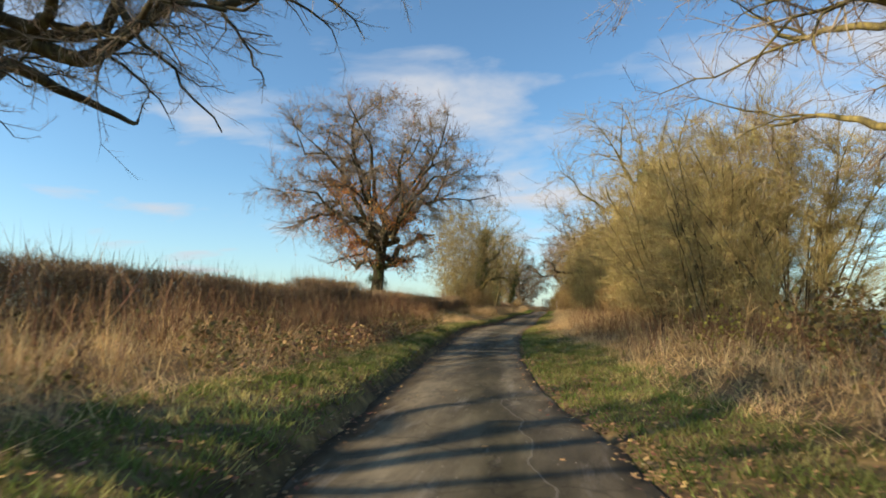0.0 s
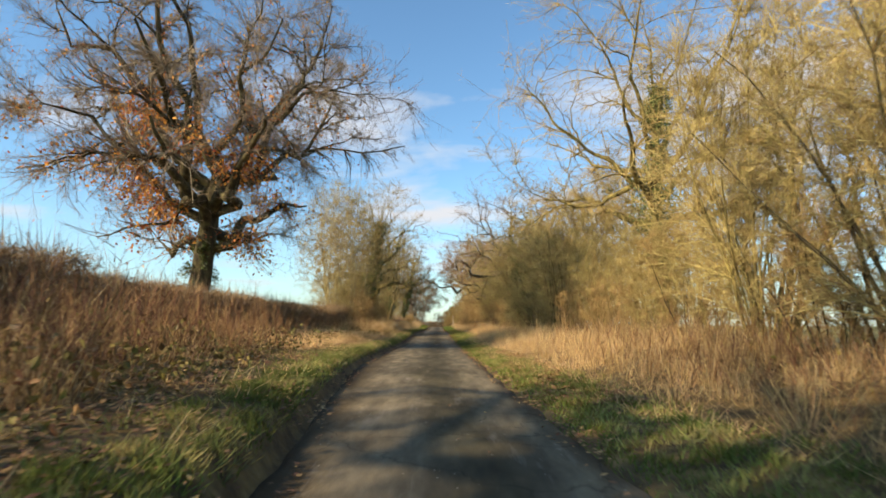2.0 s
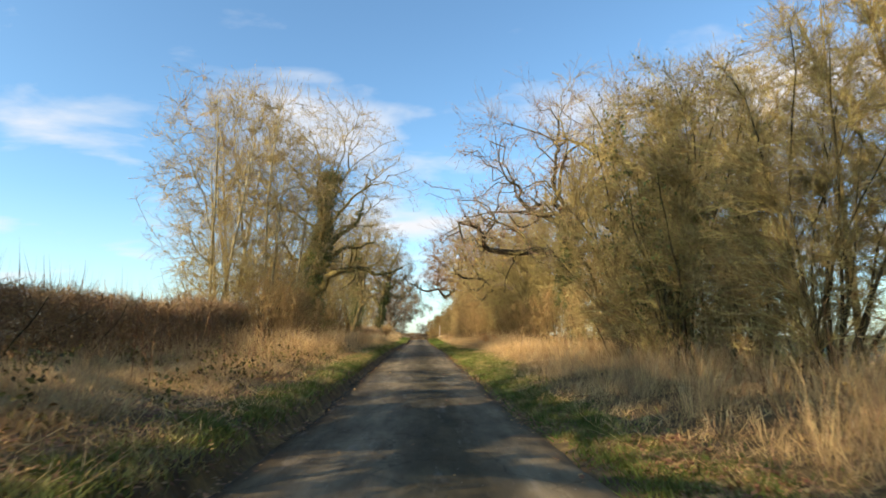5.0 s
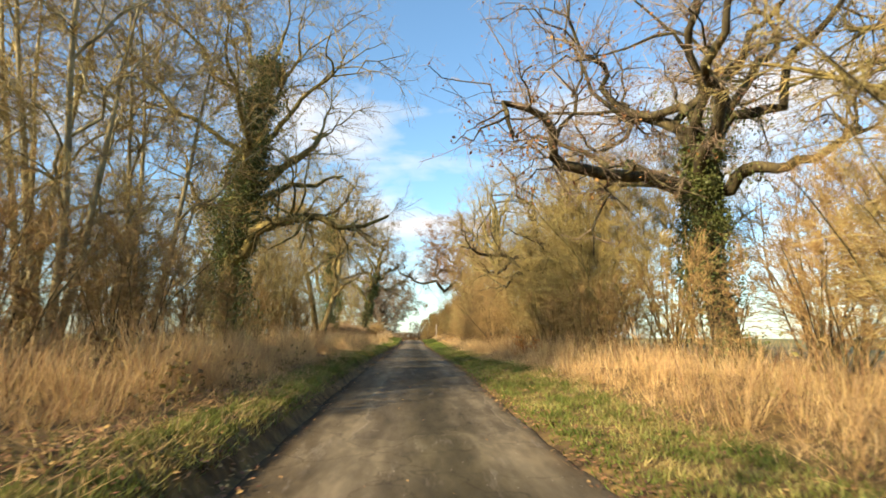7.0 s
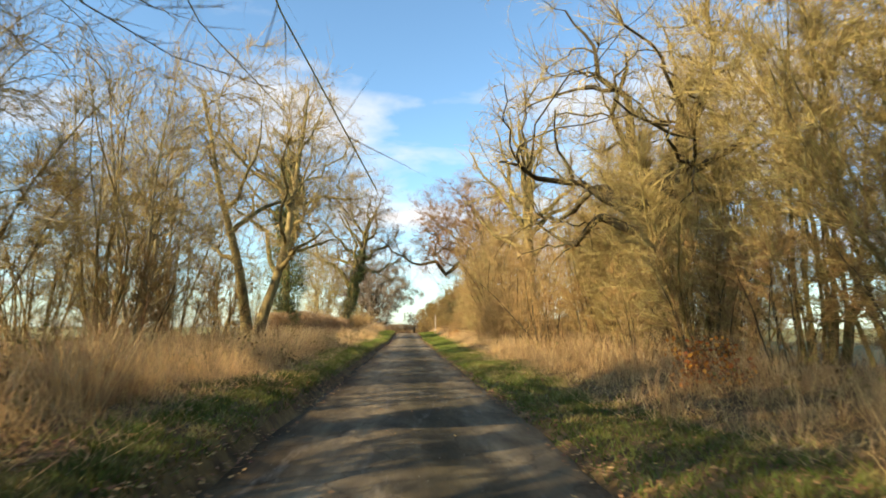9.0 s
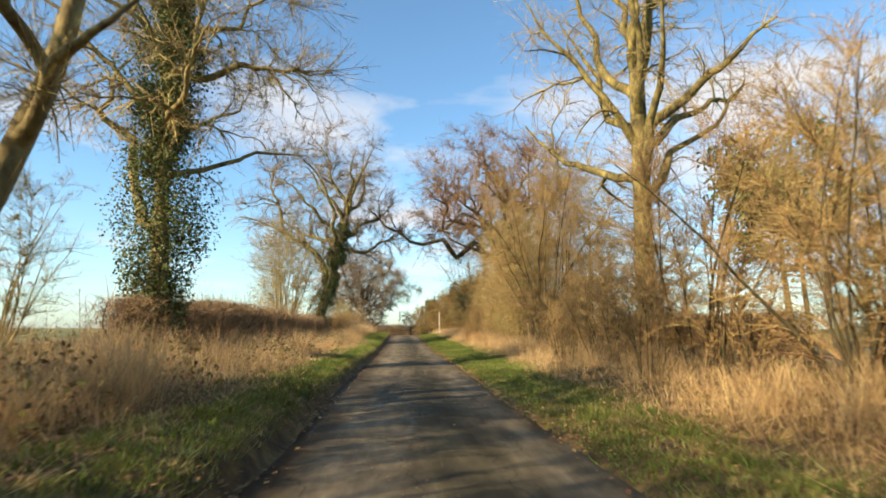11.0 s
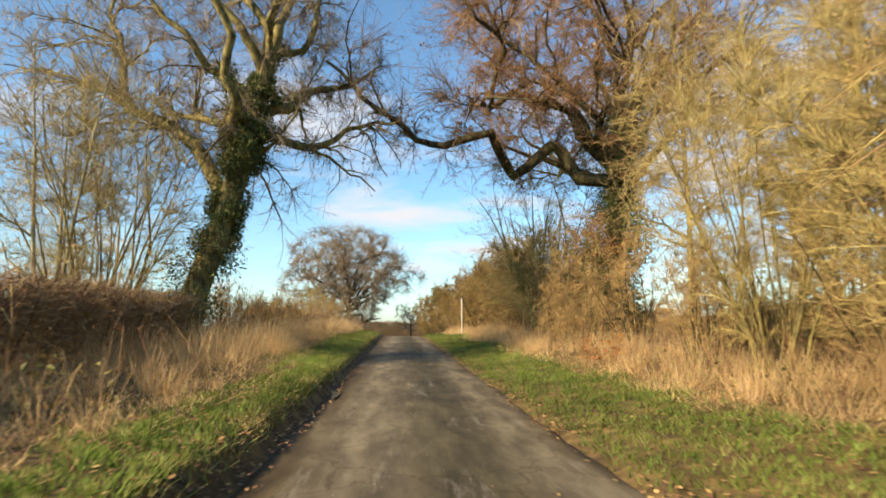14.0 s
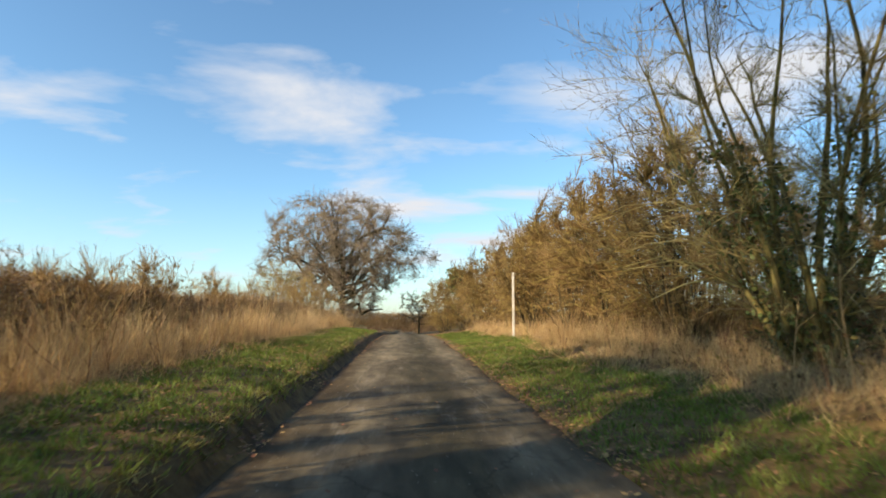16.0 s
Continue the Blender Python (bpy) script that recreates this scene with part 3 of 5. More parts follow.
    if leader > 0.6:
        for P, R in stems:                  # the leader bears branches too
            idx = np.linspace(6, 14, 10)
            i = np.minimum(idx.astype(int), 13)
            u = (idx - i)[:, None]
            LP = np.concatenate([LP, (P[0, i] * (1 - u) + P[0, i + 1] * u)[None]])
            LR = np.concatenate([LR, np.interp(idx, range(15), R[0])[None] * 0.7])
    nb = int(len(LP) * per[0] * 1.1)
    goals = [crown_points(rng, nb, tuple(env[:3]) + tuple(0.93 * np.array(env[3:])), 0.5)]
    if hang:
        goals.append(along(rng, hang[0], 22 * len(hang[0]), 0.95))
    BP, BR = linked(rng, np.concatenate(goals), LP, LR, 0.6, 7, gnarl * (0.6 + twist * 0.6), skip=2, most=height * 0.42)
    nb = len(BP) - (22 * len(hang[0]) if hang else 0)
    nt = int(nb * per[1] * 1.3)
    goals = [crown_points(rng, nt, env, 0.42), along(rng, BP[:max(nb, 1)], nt, height * 0.035)]
    if hang:
        goals.append(along(rng, hang[0], 150 * len(hang[0]), 1.1))
        goals.append(along(rng, BP[nb:], 150 * len(hang[0]), 0.55))
    TP, TR = linked(rng, np.concatenate(goals), BP, BR, 0.6, 2, gnarl * 0.6, skip=1, most=height * 0.13)
    TR = np.maximum(TR, fine * 0.9)
    QP, QR = extend(rng, *sprout(rng, TP, TR, int(per[2] * 1.5), 0.06, 1.0, (20, 75), 0.36, 0.7, cap=height * 0.04), 1, gnarl, rise * 0.6)
    QR = np.clip(QR, fine * 0.65, fine * 0.9)
    part_np("branchwork", *tubes(BP, np.maximum(BR, fine * 1.6), 5), bark, ob, kind="stuff")
    v, f = tubes(TP, TR, 3)
    mass = part_np("twig_mass", *joined([(v, split(f)), slivers(rng, QP, QR)]), twig, ob, "fine bare twigs of the crown", kind="stuff")
    if leaf:
        material, count, size, share = leaf
        pts = along(rng, np.concatenate([QP[:, [0, 1]], TP[:, [0, 2]]]), count * 6, 0.12)
        pts = pts[np.sin(pts[:, 0] * 1.3 + seed) * np.sin(pts[:, 1] * 1.1) + np.sin(pts[:, 2] * 1.7 + pts[:, 0]) + rng.normal(0, 0.6, len(pts)) > 0.1]
        keep = (rng.random(len(pts)) < np.clip(share * 1.1 - (pts[:, 2] / height - zlow) / (1 - zlow), 0.05, 1)) & (pts[:, 2] > height * zlow * 0.8)
        if share < 0.6:                     # the last leaves cling to the inner, lower crown
            keep &= rng.random(len(pts)) < np.exp(-(pts[:, 0] ** 2 + pts[:, 1] ** 2) / 26)
        part_np("foliage", *leaves_at(rng, pts[keep][:count], size, 0.6), material, mass, "withered leaves still hanging on the twigs", kind="stuff")
    if ivy:
        count, top, size, *fat = ivy
        src = [ivy_points(rng, P, R, count // forks, top, *fat) for P, R in stems]
        low = LP[(LP[:, 0, 2] < top)]
        if len(low):
            lobes = along(rng, low[:, :4], max(8, count // 160), 0.1 * (fat[0] if fat else 1))
            src.append(lobes[rng.integers(0, len(lobes), count // 3)] + unit(rng.normal(0, 1, (count // 3, 3))) * rng.random((count // 3, 1)) ** 0.4 * 0.24 * (fat[0] if fat else 1))
        part_np("ivy", *leaves_at(rng, np.concatenate(src), size * 0.64, 0.4), LEAF_IVY, bole, "dark glossy ivy wrapped round the trunk", kind="stuff")
    return ob


def ivy_points(rng, P, R, count, top, fat=1.0):
    """Leaf places for ivy in uneven clumps up a stem: thick in some stretches, thin in others, standing off in lobes."""
    z = P[0, :, 2]
    foot = float(z[0])
    clumps = max(12, int((top - foot) * 13))
    h = foot + rng.random(clumps) ** 0.85 * (top - foot)
    swell = 0.35 + 0.65 * np.clip(0.5 + np.sin(h * 1.35 + rng.uniform(0, 6)) * 0.6 + np.sin(h * 3.1) * 0.3, 0, 1)
    a = rng.uniform(0, 2 * np.pi, clumps)
    off = np.interp(h, z, R[0]) + fat * 0.30 * swell * rng.random(clumps)
    c = np.stack([np.interp(h, z, P[0, :, k]) for k in range(3)], 1) + np.stack([np.cos(a), np.sin(a), 0 * a], 1) * off[:, None]
    k = rng.integers(0, clumps, int(count * 2.6))
    size = (fat * (0.16 + 0.2 * swell) * np.clip(1.35 - (h - foot) / (top - foot), 0.45, 1))[k, None]
    ball = unit(rng.normal(0, 1, (len(k), 3))) * (rng.random((len(k), 1)) ** 0.4)
    return c[k] + ball * size * np.array([1, 1, 1.3])


def shrub(name, label, x, y, height, seed, width=2.2, stems=11, bark=None, twig=None, arch=0.35, per=(12, 9, 4), radius=0.035, fine=0.0066, gnarl=0.18,
          leaf=None, base=0.5, group="", category="shrub", fan=1.0, low=0.04, ivy=None):
    """A many-stemmed shrub: stems from one stool fanning out, branches and twigs; leaf: (material, count, size); ivy: (count, height, size)."""
    rng = np.random.default_rng(seed)
    ob = base_at(name, x, y, label, category, group)
    bark, twig = bark or BARK_GREEN, twig or TWIG_OLIVE
    a = rng.uniform(0, 2 * np.pi, stems)
    q = np.sqrt(rng.random(stems))
    st = np.stack([np.cos(a) * q * base, np.sin(a) * q * base, np.zeros(stems)], 1)
    out = width / height * fan * q * 0.9
    wy = np.stack([np.cos(a) * out, np.sin(a) * out, np.ones(stems)], 1)
    ln = height * rng.uniform(0.72, 1.0, stems) * np.sqrt(1 + out ** 2) * (1 - 0.22 * q)
    SP, SR = extend(rng, st, wy, ln, radius * rng.uniform(0.7, 1.35, stems), 8, gnarl * 0.5, -arch * 0.3, tip=0.2)
    for k in range(stems):
        part_np("stem", *tubes(SP[k:k + 1], SR[k:k + 1], 5), bark, ob)
    env = (0, 0, height * 0.5, width * 1.1, width * 1.1, height * 0.56)
    goals = crown_points(rng, int(stems * per[0] * 2.6), env, 0.5, 0.16)
    goals = goals[goals[:, 2] > height * (low + 0.1 * (goals[:, 0] ** 2 + goals[:, 1] ** 2) / width ** 2)]
    BP, BR = linked(rng, goals, SP, SR, 0.38, 3, gnarl * 0.6, skip=0, most=height * 0.32)
    TP, TR = extend(rng, *sprout(rng, BP, BR, int(per[1] * 1.2), 0.06, 1.0, (18, 58), 0.45, 0.7, cap=height * 0.13), 1, gnarl, 0.5)
    BR, TR = np.maximum(BR, fine * 0.9), np.clip(TR, fine * 0.6, fine * 0.85)
    QP, QR = extend(rng, *sprout(rng, TP, TR, per[2], 0.1, 0.95, (20, 60), 0.55, 0.9), 1, gnarl, 0.4)
    TR = np.maximum(TR, fine * 0.7)
    QR = np.maximum(QR, fine * 0.65)
    v, f = tubes(BP, BR, 3)
    mass = part_np("twig_mass", *joined([(v, split(f)), slivers(rng, TP, TR), slivers(rng, QP, QR)]), twig, ob, "dense thin bare twigs", kind="stuff")
    if leaf:
        part_np("foliage", *leaves_at(rng, along(rng, TP, leaf[1], 0.06), leaf[2], 0.3), leaf[0], mass, "leaves left on the twigs", kind="stuff")
    if ivy:
        src = [ivy_points(rng, SP[k:k + 1], SR[k:k + 1], ivy[0] // stems, ivy[1]) for k in range(stems)]
        part_np("ivy", *leaves_at(rng, np.concatenate(src), ivy[2], 0.4), LEAF_IVY, ob, "dark ivy about the stems", kind="stuff")
    return ob


def hedge(name, label, length, seed, height=1.75, depth=1.1, twigs=11500, x=0, y=0, twig=None):
    """One length of clipped thorn hedge: stems rooted in a row, a thicket of short twigs with a level top."""
    rng = np.random.default_rng(seed)
    ob = base_at(name, x, y, label, "hedge", "field hedge")
    n = int(length * 5)
    st = np.stack([rng.normal(0, depth * 0.18, n), np.linspace(-length / 2, length / 2, n) + rng.normal(0, 0.06, n), np.zeros(n)], 1)
    wy = np.stack([rng.normal(0, 0.2, n), rng.normal(0, 0.25, n), np.ones(n)], 1)
    SP, SR = extend(rng, st, wy, height * rng.uniform(0.8, 1.0, n), np.full(n, 0.022), 5, 0.14, 0, tip=0.4)
    part_np("woody_base", *tubes(SP, SR, 4), BARK_OAK, ob, kind="stuff")
    s0 = np.stack([rng.normal(0, depth * 0.33, twigs), rng.uniform(-length / 2, length / 2, twigs), height * (0.03 + 0.92 * rng.random(twigs) ** 0.8)], 1)
    w = rng.normal(0, 1, (twigs, 3)) + np.array([0, 0, 0.5])
    TP, TR = extend(rng, s0, w, rng.uniform(0.25, 0.7, twigs), np.full(twigs, 0.0068), 1, 0.1, 0.2)
    ragged = 0.12 * np.sin(s0[:, 1:2] * 2.3 + seed) + 0.1 * np.sin(s0[:, 1:2] * 5.1)
    TP[..., 2] = np.minimum(TP[..., 2], height * 1.03 + ragged + 0.25 * rng.random((twigs, 1)) ** 2)
    up = int(length * 34)
    u0 = np.stack([rng.normal(0, depth * 0.3, up), rng.uniform(-length / 2, length / 2, up), np.full(up, height * 0.95)], 1)
    UP, UR = extend(rng, u0, np.tile([0.0, 0, 1], (up, 1)) + rng.normal(0, 0.12, (up, 3)), rng.uniform(0.1, 1.0, up) ** 1.8, np.full(up, 0.006), 1, 0.08, 0)
    part_np("twig_mass", *joined([slivers(rng, TP, TR * 1.25), slivers(rng, UP, UR * 1.2)]), twig or TWIG_BROWN, ob, "close-clipped thorny brown twigs", kind="stuff")
    pts = np.stack([rng.normal(0, depth * 0.3, 1300), rng.uniform(-length / 2, length / 2, 1300), height * (0.05 + 0.86 * rng.random(1300))], 1)
    part_np("foliage", *leaves_at(rng, pts, 0.075, 0.3), LEAF_HEDGE, ob, "withered brown leaves caught among the twigs", kind="stuff")
    return ob


# ---- the setting ----
def ground_sheet():
    xs = np.concatenate([-np.geomspace(26, 3500, 16)[::-1], np.arange(-25, -6.5, 1.0), [-6, -5.2, -4.5, -3.9, -3.3, -2.7, -2.4, -2.2, -2.05, -1.95, -1.87, -1.8, -1.74, -1.68, -1.64, -1.61, -1.5, 0, 1.5, 1.66, 1.88, 2.1, 2.65, 3.2, 3.7, 4.15, 4.6, 5.2, 6.0], np.arange(7, 26, 1.0), np.geomspace(27, 3500, 16)])
    ys = np.concatenate([-np.geomspace(21, 1500, 12)[::-1], np.arange(-20, 240, 0.8), np.geomspace(241, 4000, 18)])
    X, Y = np.meshgrid(xs, ys, indexing="ij")
    near = (np.abs(X) < 26) & (Y > -21) & (Y < 240)
    Xs = lane_x(X, np.clip(Y, -20, 240)) + np.where(near, bend(Y) - bend(np.clip(Y, -20, 240)), 0)
    Z = land(Xs, Y)
    V = np.stack([Xs, Y, Z], -1).reshape(-1, 3)
    i, j = np.meshgrid(np.arange(len(xs) - 1), np.arange(len(ys) - 1), indexing="ij")
    k = len(ys)
    F = np.stack([i * k + j, (i + 1) * k + j, (i + 1) * k + j + 1, i * k + j + 1], -1).reshape(-1, 4)
    ob = new("ground", mesh_of("ground", V, F, GROUND))
    return tagged(ob, "rough grassy ground with soil and leaf litter beside the lane", "ground", kind="structure")


def road_strip():
    rng = np.random.default_rng(5)
    ys = np.arange(-40, 262, 0.4)
    ac = np.array([0, 0.03, 0.08, 0.16, 0.25, 0.34, 0.42, 0.5, 0.58, 0.66, 0.75, 0.84, 0.92, 0.97, 1.0])
    edge = lambda ph: 0.035 * np.sin(ys * 0.55 + ph) + 0.02 * np.sin(ys * 1.7 + ph * 2) + rng.normal(0, 0.022, len(ys))
    left, right = edges(ys)
    left, right = -left + edge(0.3), right + edge(2.1)
    S = left[:, None] * (1 - ac) + right[:, None] * ac
    X = bend(ys)[:, None] + S
    Z = crest(ys)[:, None] + 0.035 * (1 - (S / 1.7) ** 2) - 0.012 * np.exp(-((np.abs(S) - 0.75) / 0.3) ** 2)
    Z[:, [0, -1]] -= 0.06
    Y = np.repeat(ys[:, None], len(ac), 1)
    V = np.stack([X, Y, Z], -1).reshape(-1, 3)
    k = len(ac)
    i, j = np.meshgrid(np.arange(len(ys) - 1), np.arange(k - 1), indexing="ij")
    F = np.stack([i * k + j, i * k + j + 1, (i + 1) * k + j + 1, (i + 1) * k + j], -1).reshape(-1, 4)
    me = mesh_of("road", V, F, ASPHALT)
    at = me.attributes.new("across", "FLOAT", "POINT")
    at.data.foreach_set("value", np.tile(ac, len(ys)).astype(np.float32))
    return tagged(new("road", me), "narrow worn grey asphalt lane with muddy broken edges", "road", kind="structure")


ground_sheet()
road_strip()


# ---- grass and undergrowth ----
def blades(rng, x, y, height, width, lean, z=None, bend_out=0.35, out=None):
    """Grass blades: two-part tapering strips rooted at x, y."""
    n = len(x)
    z = land(x, y) - 0.02 if z is None else z
    root = np.stack([x, y, z], 1)
    a = rng.uniform(0, 2 * np.pi, n) if out is None else out
    o = np.stack([np.cos(a), np.sin(a), np.zeros(n)], 1)
    s = np.stack([-np.sin(a), np.cos(a), np.zeros(n)], 1)
    t = rng.uniform(0, 2 * np.pi, n)
    s = unit(s * np.cos(t)[:, None] + o * np.sin(t)[:, None])
    l = (lean * rng.uniform(0.2, 1.4, n))[:, None]
    h = height[:, None]
    up = np.array([0, 0, 1.0])
    mid = root + up * h * 0.58 + o * h * l * 0.35
    tip = root + up * h * (1 - l * bend_out) + o * h * l
    w = (width * rng.uniform(0.7, 1.3, n))[:, None] * 0.5
    V = np.stack([root - s * w, root + s * w, mid + s * w * 0.8, mid - s * w * 0.8, tip], 1).reshape(-1, 3)
    b = np.arange(n)[:, None] * 5
    F = np.stack([b + np.array([0, 1, 2]), b + np.array([0, 2, 3]), b + np.array([3, 2, 4])], 1).reshape(-1, 3)
    return V, F


def short_blades(rng, x, y, height, width, lean):
    """Short grass: one pointed sliver each."""
    n = len(x)
    root = np.stack([x, y, land(x, y) - 0.015], 1)
    a, t = rng.uniform(0, 6.283, (2, n))
    o = np.stack([np.cos(a), np.sin(a), np.zeros(n)], 1) * (lean * rng.uniform(0.1, 1.5, n) * height)[:, None]
    s = np.stack([np.cos(t), np.sin(t), np.zeros(n)], 1) * (width * rng.uniform(0.7, 1.4, n) * 0.5)[:, None]
    up = np.stack([np.zeros(n), np.zeros(n), height], 1)
    V = np.stack([root - s, root + s, root + up + o], 1).reshape(-1, 3)
    return V, np.arange(3 * n).reshape(n, 3)


def patchy(x, y, size, seed):
    """Smooth 0..1 patches over the ground."""
    r = np.random.default_rng(seed)
    v = np.zeros_like(x)
    for k in range(5):
        a, p, q = r.uniform(0, 6.28), r.uniform(0, 6.28), r.uniform(0.6, 1.7) / size
        v = v + np.sin((x * math.cos(a) + y * math.sin(a)) * q * 6.28 + p)
    return np.clip(0.5 + v / 5.0, 0, 1)


def strip_points(rng, count, lo, hi, y0=-6, y1=178):
    s = rng.uniform(lo, hi, count)
    y = y0 + (y1 - y0) * rng.random(count)
    return lane_x(s, y), y, s


def scatter(name, label, category, pieces, material):
    V, F = joined(pieces)
    return tagged(new(name, mesh_of(name, V, F, material, False)), label, category, kind="stuff")


def green_edge(side, y):
    """How far from the lane's middle the short green grass reaches."""
    y = np.asarray(y, float)
    if side < 0:
        return np.interp(y, [-10, 8, 18, 30, 60, 72, 90, 105, 124, 133, 140], [3.0, 2.7, 2.25, 2.0, 2.0, 2.1, 2.3, 2.5, 2.5, 3.1, 3.5]) + 0.4 * patchy(y * 0, y, 9, 2)
    return np.interp(y, [-10, 16, 25, 32, 50, 58, 66, 98, 108, 140], [3.4, 3.2, 2.6, 2.2, 2.25, 2.9, 3.1, 2.7, 3.45, 3.7]) + 0.5 * patchy(y * 0, y, 8, 4)


def straw_edge(side, y):
    """How far from the lane's middle the tall dead grass begins, behind the litter."""
    if side < 0:
        return np.interp(y, [-10, 10, 20, 34, 52, 62, 80, 95, 108, 124, 133, 140], [3.1, 3.1, 3.2, 3.5, 3.4, 2.8, 2.65, 2.65, 2.8, 2.7, 3.3, 3.8]) + 0.35 * patchy(np.asarray(y) * 0, y, 5, 8)
    return np.maximum(green_edge(1, y) + 0.1, np.interp(y, [25, 30, 52, 58], [0, 3.0, 3.0, 0]))


def verge():
    rng = np.random.default_rng(11)
    for side, n in ((-1, 150000), (1, 180000)):
        y = rng.uniform(-4, 168, n)
        lim = green_edge(side, y)
        foot = 1.74 if side < 0 else 1.6
        d = foot + (lim - foot) * rng.random(n) ** 0.9 + rng.exponential(0.18, n)
        x = lane_x(side * d, y)
        cover = patchy(x, y, 1.1, 3) * 0.7 + patchy(x, y, 0.35, 5) * 0.3
        keep = cover + 0.3 * rng.random(n) > 0.29 + 0.25 * np.clip((d - lim + 0.5) / 0.8, 0, 1)
        x, y, d = x[keep], y[keep], d[keep]
        h = (0.03 + 0.08 * patchy(x, y, 0.8, 7) + 0.04 * rng.random(len(x))) * np.clip((d - 1.45) * 2.5, 0.5, 1)
        late = y + rng.normal(0, 5, len(y)) > 96
        for pick, label, material in ((late, "short lush green grass on the roadside verge", GRASS_LUSH), (~late, "short green winter grass mixed with straw on the verge", GRASS_GREEN)):
            scatter("verge_grass", label, "grass", [short_blades(rng, x[pick], y[pick], h[pick], 0.02, 0.9)], material)
    # the steep face of the bank and the ragged margin of the asphalt
    for side, lo, hi, n in ((-1, 1.7, 1.98, 36000), (1, 1.56, 1.95, 16000)):
        y = rng.uniform(-3, 150, n)
        d = lo + (hi - lo) * rng.random(n)
        x = lane_x(side * d, y)
        keep = patchy(x, y, 0.9, 44) + 0.5 * rng.random(n) + 1.6 * (d - lo) > (0.45 if side < 0 else 0.62)
        x, y = x[keep], y[keep]
        scatter("bank_grass", "ragged grass overhanging the road edge", "grass", [short_blades(rng, x, y, 0.04 + 0.07 * rng.random(len(x)), 0.02, 1.3)], GRASS_GREEN if side < 0 else GRASS_LUSH)
    # dead straw grass behind the green strip, in leaning tufts
    for side, lo, hi, tufts, hh, y0 in ((-1, -6.9, -2.3, 7000, 0.66, -4), (-1, -5.0, -2.6, 5200, 0.74, 56), (1, 2.4, 7.2, 7600, 0.72, -4)):
        x, y, s = strip_points(rng, tufts, lo, hi, y0, 172)
        d = np.abs(s)
        edge = straw_edge(side, y)
        p = patchy(x, y, 2.5, 12 + side) * 0.65 + patchy(x, y, 0.7, 16) * 0.35
        thin = np.where((y < 32) & (y > 15), 0.22, 0.0) + np.where((y < 34) & (d > 4.2), 0.12, 0.0) if side < 0 else np.interp(y, [22, 31, 94, 96, 103, 105], [0.46, 0.0, 0.0, 0.3, 0.3, 0.0])
        keep = (d > edge + 0.15 * rng.normal(0, 1, tufts)) & (p + 0.35 * rng.random(tufts) > 0.36 + thin) & ((y0 < 0) | ((d < edge + 1.2) & ((y < 94) | (y > 128))))
        x, y, d, edge = x[keep], y[keep], d[keep], edge[keep]
        k = 21
        hh = hh * np.interp(y, [31, 36, 50, 57, 95, 110, 130, 136], [1.0, 0.6, 0.65, 1.25, 1.15, 1.0, 1.15, 1.45]) if side < 0 else hh
        size = hh * (0.22 + 1.15 * patchy(x, y, 1.3, 14) ** 1.6 + 0.5 * rng.random(len(x)) ** 2) * np.clip((d - edge) / 0.7 + 0.45, 0.45, 1)
        a, r = rng.uniform(0, 6.283, (len(x), k)), 0.13 * np.sqrt(rng.random((len(x), k)))
        sway = 0.8 * (patchy(x, y, 4.0, 18) - 0.5)[:, None]
        bx, by = (x[:, None] + r * np.cos(a)).ravel(), (y[:, None] + r * np.sin(a)).ravel()
        out = np.arctan2(np.sin(a) + sway, np.cos(a) + 0.5 * sway).ravel() + rng.normal(0, 0.5, len(bx))
        h = (size[:, None] * rng.uniform(0.55, 1.25, (len(x), k))).ravel()
        scatter("tall_dead_grass", "tall straw-coloured dead grass behind the verge", "grass", [blades(rng, bx, by, h, 0.0052, 0.9, bend_out=0.5, out=out)], GRASS_DEAD)
    # matted thatch about their feet
    pieces = []
    for side, n in ((-1, 46000), (1, 52000)):
        y = rng.uniform(-3, 165, n)
        d = green_edge(side, y) - 0.25 + 3.6 * rng.random(n) ** 1.2
        x = lane_x(side * d, y)
        keep = (side > 0) | (y > 31) | (y < 15) | (rng.random(n) < 0.35)
        pieces.append(short_blades(rng, x[keep], y[keep], 0.09 + 0.13 * rng.random(int(keep.sum())), 0.012, 1.9))
    n = 46000
    y, d = rng.uniform(32, 54, n), rng.uniform(3.0, 6.4, n)
    x = lane_x(-d, y)
    keep = patchy(x, y, 3.2, 51) + 0.3 * rng.random(n) > 0.34 + 0.5 * np.clip((3.5 - d) / 0.5, 0, 1)
    pieces.append(short_blades(rng, x[keep], y[keep], 0.1 + 0.22 * rng.random(int(keep.sum())), 0.013, 1.7))
    scatter("matted_grass", "flattened straw-coloured grass matted over the ground", "grass", pieces, GRASS_DEAD)
    # dead brown stalks of nettle, dock and willowherb
    pieces = []
    for lo, hi, n, tall in ((-8.4, -3.6, 6500, 0.95), (4.2, 9.0, 4200, 0.9), (-7.8, -3.2, 40000, 0.9), (3.7, 8.6, 9000, 0.75)):
        x, y, s = strip_points(rng, n, lo, hi, -4, 176)
        w = np.where(lo < 0, np.where(y < 34, 1.0, 0.22), np.where(y < 36, 1.0, 0.3))
        keep = rng.random(n) < w
        if n == 9000:
            keep = (y > 13) & (y < 30 + np.sin(x * 2)) & (patchy(x, y, 1.8, 28) + 0.5 * rng.random(n) > 0.4)
